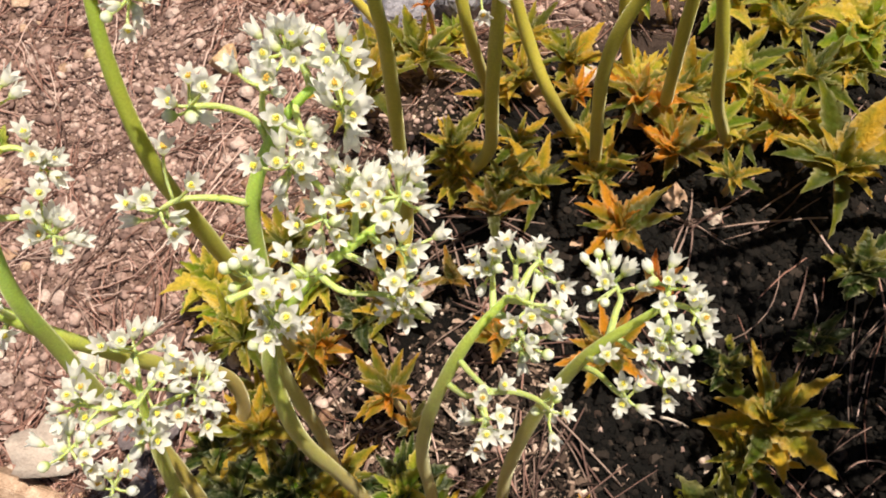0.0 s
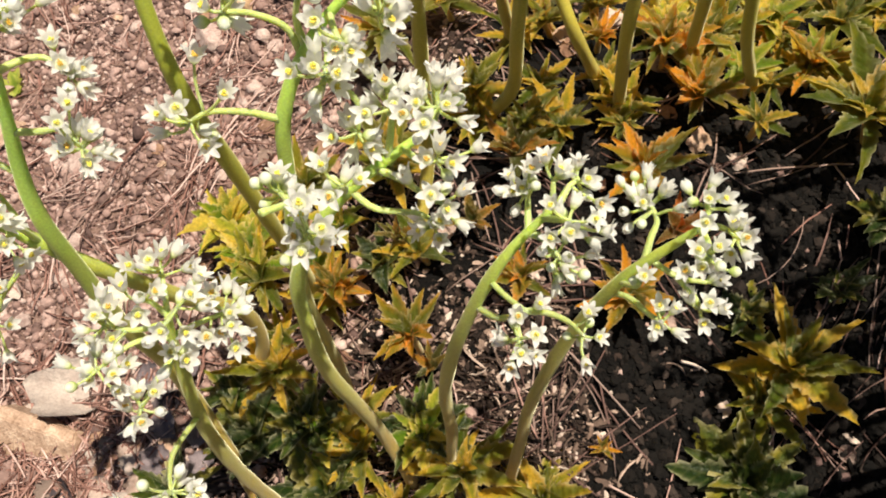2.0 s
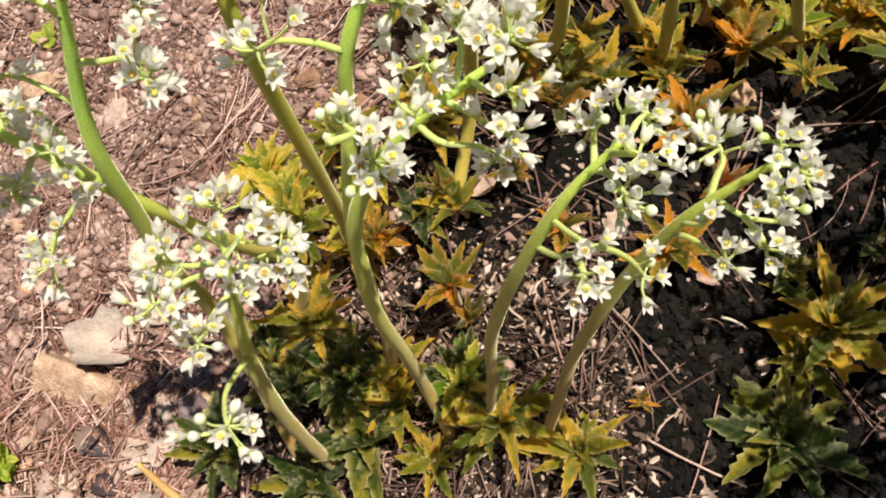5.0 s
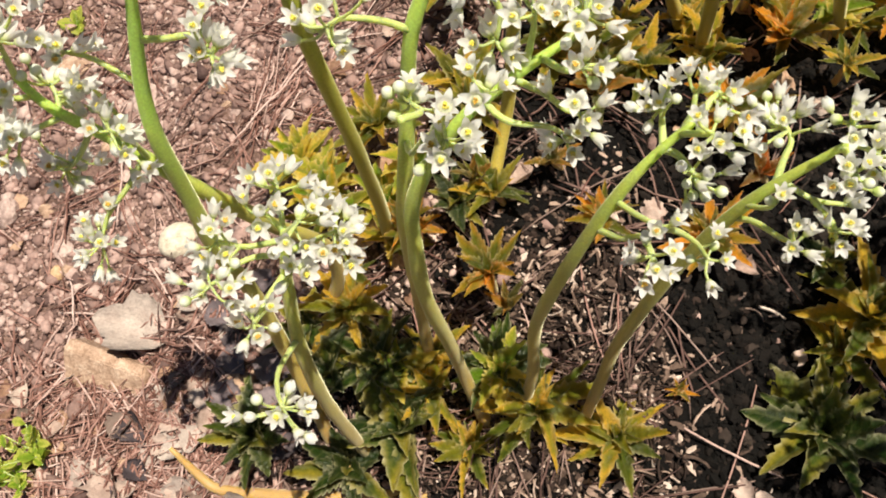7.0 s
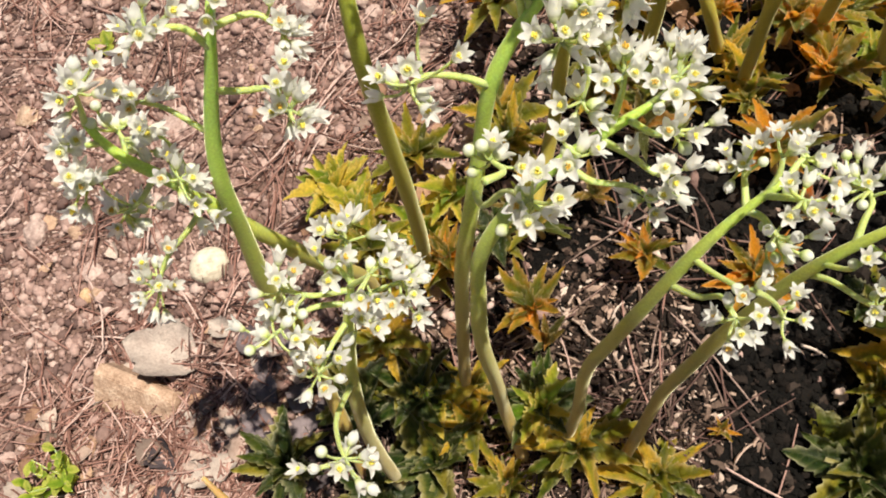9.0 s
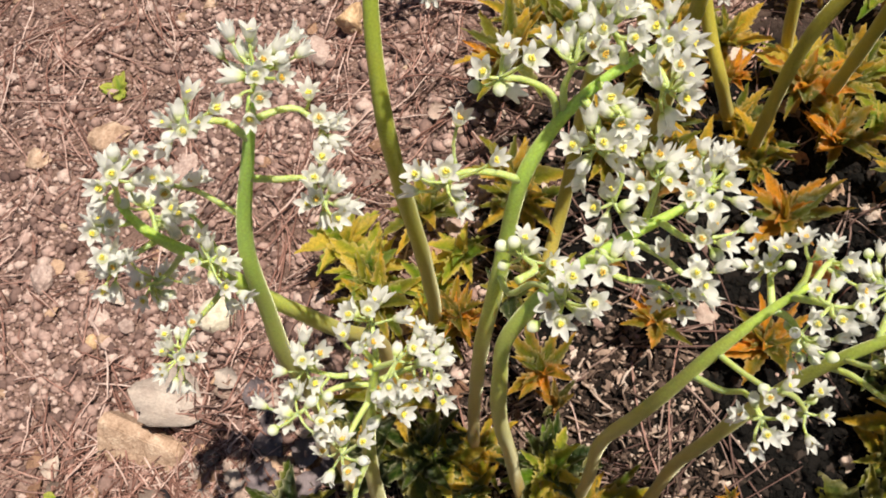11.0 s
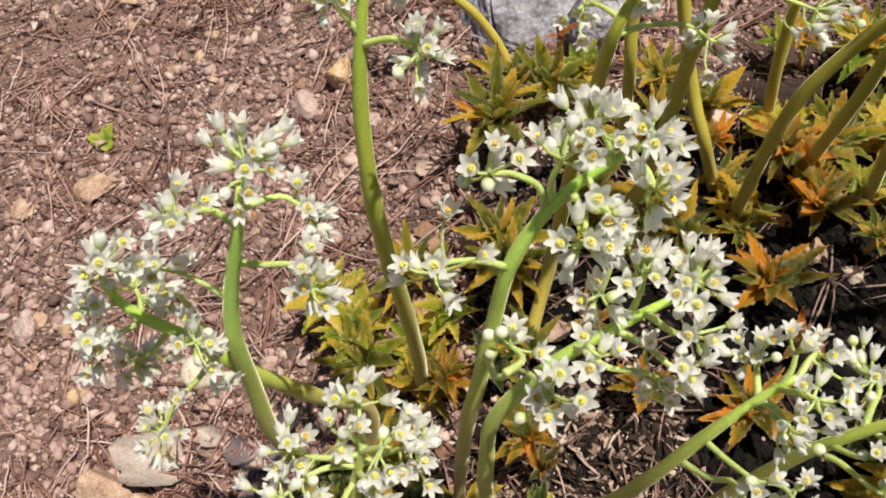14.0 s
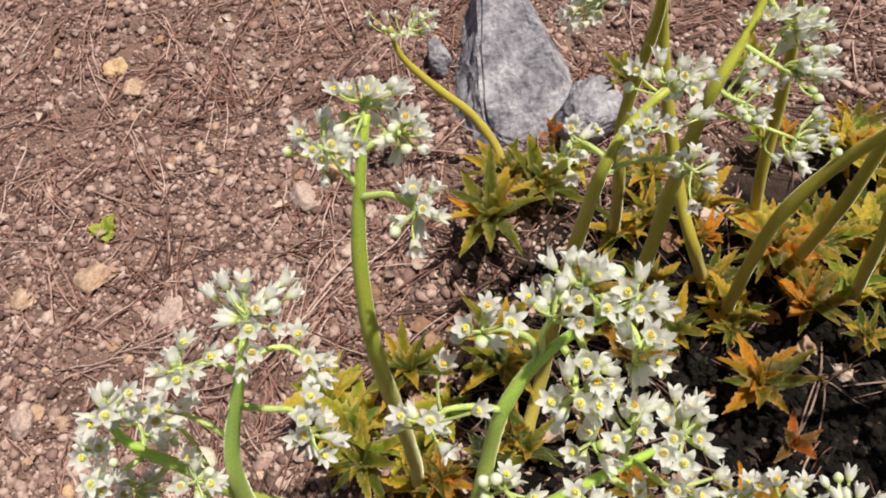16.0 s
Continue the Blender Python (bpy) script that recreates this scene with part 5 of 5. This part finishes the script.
sprig(B2, [(0.131, 0.472, 0.434), (0.151, 0.484, 0.422), (0.175, 0.492, 0.405), (0.186, 0.491, 0.392)], [
    ("s", (0.188, 0.495, 0.400), (0.2, 0.4, 0.9)), ("s", (0.199, 0.499, 0.385), (0.9, 0.2, 0.5)), ("s", (0.178, 0.486, 0.411), (-0.4, -0.1, 0.9)),
    ("s", (0.176, 0.489, 0.397), (-0.7, -0.2, 0.7)), ("s", (0.193, 0.486, 0.382), (0.6, -0.8, 0.0)), ("s", (0.181, 0.473, 0.387), (-0.3, -1.0, 0.2))])
B3 = flowering_stem([(0.183, 0.650, 0.069), (0.176, 0.605, 0.228), (0.179, 0.616, 0.271), (0.190, 0.620, 0.319), (0.200, 0.618, 0.362), (0.205, 0.615, 0.397), (0.202, 0.601, 0.441)], thick=0.95, fill=1.0, skin=STEM_OLIVE)
spray(B3, 0.97, [(0.150, 0.606, 0.409), (0.154, 0.601, 0.406), (0.161, 0.598, 0.415), (0.147, 0.603, 0.418), (0.154, 0.607, 0.423), (0.162, 0.605, 0.424), (0.180, 0.607, 0.421), (0.190, 0.610, 0.424)])
B4 = flowering_stem([(0.128, 0.555, 0.099), (0.165, 0.539, 0.154), (0.178, 0.529, 0.240), (0.192, 0.538, 0.296), (0.203, 0.540, 0.348), (0.211, 0.537, 0.396), (0.229, 0.550, 0.414), (0.242, 0.560, 0.429), (0.251, 0.571, 0.443)], fill=1.6, thick=1.0, skin=STEM_OLIVE)
spray(B4, 0.97, [(0.233, 0.556, 0.426), (0.242, 0.552, 0.430), (0.255, 0.553, 0.429), (0.258, 0.541, 0.422), (0.263, 0.542, 0.429), (0.270, 0.545, 0.432), (0.271, 0.538, 0.427), (0.264, 0.536, 0.414)])
spray(B4, 0.83, [(0.231, 0.538, 0.411), (0.231, 0.543, 0.401), (0.238, 0.527, 0.400), (0.234, 0.520, 0.391), (0.231, 0.516, 0.389), (0.224, 0.527, 0.388)])
spray(B4, 0.898, [(0.262, 0.533, 0.404), (0.267, 0.533, 0.411), (0.264, 0.527, 0.406), (0.262, 0.522, 0.397), (0.257, 0.533, 0.401), (0.262, 0.515, 0.398), (0.256, 0.547, 0.414)])
spray(B4, 0.786, [(0.269, 0.512, 0.372), (0.269, 0.502, 0.374), (0.259, 0.501, 0.372), (0.250, 0.501, 0.368), (0.254, 0.497, 0.360), (0.267, 0.516, 0.379)])
B5 = flowering_stem([(0.245, 0.572, 0.083), (0.225, 0.561, 0.175), (0.218, 0.582, 0.217), (0.214, 0.604, 0.273), (0.211, 0.620, 0.330), (0.209, 0.627, 0.381), (0.203, 0.609, 0.434)], thick=0.95, skin=STEM_OLIVE)
B6 = flowering_stem([(0.319, 0.641, 0.047), (0.308, 0.631, 0.133), (0.312, 0.638, 0.195), (0.313, 0.640, 0.255), (0.309, 0.637, 0.319), (0.296, 0.622, 0.386)], thick=0.95, skin=STEM_OLIVE)
B7 = flowering_stem([(0.251, 0.535, 0.088), (0.255, 0.520, 0.223), (0.268, 0.520, 0.277), (0.290, 0.518, 0.319), (0.307, 0.509, 0.356), (0.314, 0.488, 0.399), (0.322, 0.471, 0.420)], thick=0.95, skin=STEM_OLIVE)
B8 = flowering_stem([(0.324, 0.577, 0.058), (0.321, 0.552, 0.159), (0.321, 0.534, 0.246), (0.331, 0.535, 0.307), (0.333, 0.533, 0.361), (0.331, 0.526, 0.410)], thick=0.95, skin=STEM_OLIVE)
B9 = flowering_stem([(0.377, 0.544, 0.045), (0.342, 0.510, 0.176), (0.337, 0.506, 0.246), (0.335, 0.515, 0.304), (0.330, 0.519, 0.362), (0.320, 0.517, 0.410)], thick=0.95, skin=STEM_OLIVE)

# ---- the leaf rosettes ----
rosette(0.250, 0.456, 0.05, 0.043, 'orange')
rosette(0.444, 0.478, 0.06, 0.062, 'olive')
rosette(0.325, 0.303, 0.06, 0.061, 'olive')
rosette(0.045, 0.369, 0.07, 0.036, 'orange')
rosette(0.139, 0.569, 0.05, 0.036, 'olive')
rosette(0.401, 0.587, 0.06, 0.032, 'bright')
rosette(0.468, 0.585, 0.05, 0.045, 'olive')
rosette(0.535, 0.620, 0.05, 0.048, 'bright')
rosette(0.317, 0.523, 0.05, 0.037, 'orange')
rosette(0.356, 0.489, 0.05, 0.027, 'olive')
rosette(0.437, 0.399, 0.03, 0.039, 'dark')
rosette(0.266, 0.225, 0.04, 0.064, 'dark')
rosette(0.162, 0.267, 0.03, 0.012, 'orange')
rosette(0.056, 0.274, 0.04, 0.045, 'olive')
rosette(0.108, 0.245, 0.02, 0.044, 'olive')
rosette(0.035, 0.301, 0.06, 0.031, 'bright')
rosette(-0.056, 0.285, 0.04, 0.057, 'dark')
rosette(-0.078, 0.386, 0.06, 0.044, 'olive')
rosette(-0.111, 0.342, 0.05, 0.052, 'dark')
rosette(-0.189, 0.311, 0.04, 0.050, 'dark')
rosette(-0.110, 0.541, 0.05, 0.041, 'bright')
rosette(-0.030, 0.542, 0.05, 0.042, 'olive')
rosette(0.055, 0.542, 0.05, 0.042, 'olive')
rosette(0.136, 0.395, 0.04, 0.032, 'orange')
rosette(0.071, 0.683, 0.05, 0.060, 'olive')
rosette(0.148, 0.763, 0.08, 0.028, 'red')
rosette(-0.089, 0.504, 0.05, 0.041, 'bright')
rosette(-0.015, 0.438, 0.05, 0.033, 'orange')
rosette(0.056, 0.516, 0.05, 0.038, 'olive')
rosette(0.263, 0.410, 0.04, 0.031, 'red')
rosette(0.156, 0.494, 0.04, 0.038, 'brown')
rosette(0.198, 0.513, 0.04, 0.039, 'olive')
rosette(0.211, 0.365, 0.04, 0.037, 'orange')
rosette(0.264, 0.652, 0.05, 0.040, 'olive')
rosette(0.129, 0.717, 0.04, 0.046, 'olive')
rosette(0.233, 0.701, 0.05, 0.039, 'olive')
rosette(-0.084, 0.472, 0.05, 0.043, 'olive')
rosette(-0.025, 0.304, 0.04, 0.031, 'olive')
rosette(-0.006, 0.260, 0.02, 0.036, 'olive')
rosette(0.326, 0.615, 0.04, 0.038, 'olive')
rosette(0.475, 0.650, 0.05, 0.042, 'olive')
rosette(-0.060, 0.337, 0.05, 0.040, 'dark')
rosette(-0.126, 0.384, 0.05, 0.034, 'dark')
rosette(0.170, 0.522, 0.04, 0.033, 'olive')
rosette(0.256, 0.611, 0.04, 0.027, 'orange')
rosette(0.327, 0.551, 0.04, 0.029, 'orange')
rosette(0.409, 0.609, 0.05, 0.044, 'olive')
rosette(0.403, 0.583, 0.05, 0.031, 'orange')
rosette(0.218, 0.657, 0.04, 0.025, 'brown')
rosette(0.381, 0.727, 0.05, 0.028, 'orange')
rosette(0.434, 0.701, 0.05, 0.044, 'bright')
rosette(0.249, 0.515, 0.03, 0.025, 'olive')
rosette(-0.110, 0.268, 0.03, 0.048, 'dark')
rosette(0.048, 0.457, 0.04, 0.027, 'brown')
rosette(0.110, 0.452, 0.03, 0.027, 'brown')
rosette(0.386, 0.356, 0.02, 0.031, 'dark')
rosette(0.306, 0.352, 0.02, 0.029, 'dark')
rosette(0.382, 0.841, 0.05, 0.030, 'bright')
rosette(0.246, 0.843, 0.06, 0.032, 'olive')
rosette(0.051, 0.354, 0.03, 0.026, 'brown')
rosette(-0.012, 0.436, 0.04, 0.032, 'orange')
rosette(0.056, 0.697, 0.05, 0.031, 'orange')
rosette(0.296, 0.283, 0.05, 0.040, 'olive')

# leaves sheathe the foot of each stem
for sheath in (B2, B3, B4, B5, B6, B7, B8, B9, S4, S5, S7):
    rosette(sheath.base.x + 0.006, sheath.base.y - 0.004, 0.03, 0.034, "olive")

fill_rng = random.Random(303)
for _ in range(22):
    fx, fy = fill_rng.uniform(0.08, 0.6), fill_rng.uniform(0.53, 0.76)
    rosette(fx, fy, fill_rng.uniform(0.03, 0.06), fill_rng.uniform(0.026, 0.045), fill_rng.choice(["olive", "bright", "orange", "bright", "olive"]))
for _ in range(8):
    fx, fy = fill_rng.uniform(-0.12, 0.06), fill_rng.uniform(0.30, 0.52)
    rosette(fx, fy, fill_rng.uniform(0.025, 0.05), fill_rng.uniform(0.026, 0.04), fill_rng.choice(["olive", "dark", "bright", "olive"]))


# ---- unseen plants added to the east to shade the hollow ----
clump = [(0.455 + 0.078 * (k // 6), 0.14 + 0.058 * (k % 6), 0.42 + 0.02 * (k // 6)) for k in range(18) if k not in (4, 11, 13, 17)]
for ex, ey, eh in clump:
    ex, ey = ex + fill_rng.uniform(-0.005, 0.01) + max(0.0, ey - 0.36) * 0.4, ey + fill_rng.uniform(-0.015, 0.015)
    ez = rise(ex, ey)
    shade_stem = flowering_stem([(ex, ey, ez), (ex + 0.005, ey + 0.01, ez + eh * 0.4), (ex - 0.030, ey, ez + eh * 0.75), (ex - 0.070, ey - 0.01, ez + eh)])
    for j in range(6):
        a, w = j * 1.9, 0.78 + 0.04 * j
        cx, cy, cz = ex - 0.060 + 0.034 * math.cos(a), ey + 0.034 * math.sin(a), ez + eh * w + 0.02
        spray(shade_stem, w, [(cx + fill_rng.uniform(-0.018, 0.018), cy + fill_rng.uniform(-0.018, 0.018), cz + fill_rng.uniform(-0.012, 0.012)) for _ in range(5)])
# tall rosettes, unseen too, added to block more of the sun
for _ in range(21):
    rosette(fill_rng.uniform(0.54, 0.78), fill_rng.uniform(0.18, 0.46), fill_rng.uniform(0.10, 0.26), fill_rng.uniform(0.06, 0.08), "dark")


# ---- litter and seedlings ----
def dry_leaf_material(name, a, b, c):
    k = Mat(name)
    o = k.moved(k.coord())
    n = k.noise(4, 5, 0.65, o)
    k.bump(k.noise(14, 5, 0.65, o), 0.35, 0.02)
    return k.done(k.mix(1.0, k.ramp(k.mix(0.4, n, k.rand()), (0.3, a), (0.5, b), (0.72, c)), k.ramp(k.noise(30, 4, 0.7, o), (0.3, 0.75), (0.6, 1.1)), "MULTIPLY"), 0.8, 0.15, b)


DRY = [dry_leaf_material("dry_leaf_grey", "8a746a", "bba196", "d8c4b8"), dry_leaf_material("dry_leaf_brown", "7a5a48", "a8836c", "c9a890"),
       dry_leaf_material("dry_leaf_pale", "86736a", "ae9c94", "c8b9b0"), dry_leaf_material("dry_leaf_shaded", "443a3e", "6c6064", "8e8084")]


def dry_leaf_mesh(seed, mat):
    """A shrivelled fallen leaf, curled at its rim, with a little thickness."""
    rng = random.Random(seed)
    rows, cols = 13, 9
    top, low, faces = [], [], []
    curl, twist = rng.uniform(0.4, 1.3) * rng.choice((-1, 1, 1)), rng.uniform(-0.9, 0.9)
    for i in range(rows):
        u = i / (rows - 1)
        w = 0.36 * max(0.03, math.sin(math.pi * u ** 0.8)) ** 1.05 * (1 + 0.3 * noise.noise(Vector((u * 5, seed, 0))) + 0.16 * (i % 2))
        for j in range(cols):
            k = 2 * j / (cols - 1) - 1
            p = Vector((u - 0.5, w * k, curl * (w * k) ** 2 * 2 + 0.25 * w * abs(k) + 0.25 * curl * (u - 0.5) ** 2 + twist * (u - 0.5) * k * w + 0.10 * noise.noise(Vector((u * 4, k * 2, seed))) + 0.05 * noise.noise(Vector((u * 11, k * 5, seed)))))
            top.append(p)
            low.append(p - Vector((0, 0, 0.008)))
    n = rows * cols
    for i in range(rows - 1):
        for j in range(cols - 1):
            q = i * cols + j
            faces.append((q, q + cols, q + cols + 1, q + 1))
            faces.append((n + q, n + q + 1, n + q + cols + 1, n + q + cols))
    rim = [i * cols for i in range(rows)] + [(rows - 1) * cols + j for j in range(1, cols)] + [i * cols + cols - 1 for i in range(rows - 2, -1, -1)] + list(range(cols - 2, 0, -1))
    for a, b in zip(rim, rim[1:] + rim[:1]):
        faces.append((a, b, n + b, n + a))
    return mesh_of("dry_leaf", (top + low, faces), mat)


DRY_MESH = [dry_leaf_mesh(i, DRY[i % 3] if i < 10 else DRY[3]) for i in range(14)]
DRY_LABEL = ["shrivelled greyish dry leaf lying on the soil", "curled brown dry leaf lying on the soil", "pale bleached dry leaf lying on the soil", "grey dead leaf in the litter, darkened to purple for shade"]


def dry_leaf(x, y, size, turn, which, tip=0.0, slim=1.0):
    ob = new("dry_leaf", DRY_MESH[which])
    ob.location = (x, y, rise(x, y) + 0.004 + 0.1 * size)
    ob.rotation_euler = (radians(tip), radians(-tip * 0.6), radians(turn))
    ob.scale = (size, size * slim, size)
    return tagged(ob, DRY_LABEL[which % 3 if which < 10 else 3], "dry leaf", "fallen dry leaves")


dry_leaf(-0.319, 0.444, 0.084, 152, 8, 14, 0.95)
dry_leaf(-0.276, 0.365, 0.034, 70, 1, 5)
dry_leaf(-0.205, 0.372, 0.036, 20, 4, 5)
litter = random.Random(91)
# grey dead leaves, their colour darkened to deepen the shade on this patch
for _ in range(18):
    dry_leaf(litter.gauss(-0.19, 0.025), litter.gauss(0.36, 0.040), litter.uniform(0.022, 0.038), litter.uniform(0, 360), litter.choice([10, 11, 12, 13]), litter.uniform(-12, 12))
for _ in range(14):
    dry_leaf(litter.gauss(-0.31, 0.045), litter.gauss(0.33, 0.035), litter.uniform(0.024, 0.040), litter.uniform(0, 360), litter.choice([0, 2, 5, 8, 3, 12]), litter.uniform(-14, 14))
for _ in range(90):
    dry_leaf(litter.gauss(-0.31, 0.085), litter.gauss(0.33, 0.055), litter.uniform(0.014, 0.032), litter.uniform(0, 360), litter.choice([0, 0, 3, 6, 1, 4, 7, 5, 2, 8]), litter.uniform(-20, 20))
for _ in range(46):
    dry_leaf(litter.uniform(-0.1, 0.5), litter.uniform(0.15, 0.75), litter.uniform(0.014, 0.034), litter.uniform(0, 360), litter.choice([0, 3, 6, 1, 4]), litter.uniform(-25, 25))
for _ in range(30):
    dry_leaf(litter.uniform(-0.6, 0.0), litter.uniform(0.5, 1.35), litter.uniform(0.012, 0.026), litter.uniform(0, 360), litter.choice([0, 3, 1, 4, 7]), litter.uniform(-20, 20))

SEEDLING = leaf_material("seedling_leaf", "7ca02c", "a6bc42", "d0d468", 0.6)


def oval_leaf():
    verts, faces = [], []
    for i in range(8):
        u = i / 7
        w = 0.3 * max(0.03, math.sin(math.pi * u ** 1.15)) ** 0.8
        for k in (-1, -0.5, 0, 0.5, 1):
            verts.append((u, w * k, 0.25 * abs(w * k) - 0.15 * u * u))
    for i in range(7):
        for k in range(4):
            q = i * 5 + k
            faces.append((q, q + 1, q + 6, q + 5))
    return mesh_of("leaf", (verts, faces), SEEDLING)


OVAL = oval_leaf()


def seedling(x, y, height, size, shoots, seed):
    g = random.Random(seed)
    root = thing("seedling", (x, y, rise(x, y) - 0.002), "small bright green seedling with oval leaves", "plant", "seedlings")
    for _ in range(shoots):
        tip = Vector((g.uniform(-0.7, 0.7) * height, g.uniform(-0.7, 0.7) * height, height * g.uniform(0.7, 1.1)))
        path = smooth_path([(0, 0, 0), tip * 0.5 + Vector((0, 0, height * 0.15)), tip], 7)
        v, f = tube(path, np.linspace(0.0011, 0.0006, 7), 6)
        link_mesh("shoot", v, f, GREEN, root)
        for i in range(6):
            p = Vector(path[2 + i % 5])
            m = Matrix.Translation(p) @ Matrix.Rotation(g.uniform(0, 6.28), 4, "Z") @ Matrix.Rotation(-radians(g.uniform(5, 55)), 4, "Y") @ Matrix.Scale(size * g.uniform(0.7, 1.15), 4)
            shared("leaf", OVAL, m, root)


seedling(-0.414, 0.342, 0.040, 0.014, 8, 1)
seedling(-0.440, 0.325, 0.028, 0.012, 6, 2)
seedling(-0.388, 0.849, 0.006, 0.022, 2, 3)
seedling(-0.10, 1.30, 0.012, 0.014, 3, 4)
seedling(-0.17, 1.28, 0.010, 0.012, 2, 5)

# a thick pale stem bent flat to the ground, its tip turned up
fallen = [(-0.262, 0.312, 0.050), (-0.250, 0.290, 0.024), (-0.236, 0.276, 0.016), (-0.19, 0.262, 0.016), (-0.12, 0.246, 0.020), (-0.05, 0.235, 0.026)]
root = thing("bent_stem", fallen[0], "thick yellow-green stem lying bent on the litter", "plant")
path = smooth_path(fallen, 30)
v, f = tube(path - path[0], np.interp(np.linspace(0, 1, 30), [0, 0.12, 0.3, 1], [0.0020, 0.0038, 0.0052, 0.0060]), 12)
link_mesh("stem", v, f, STEM, root)
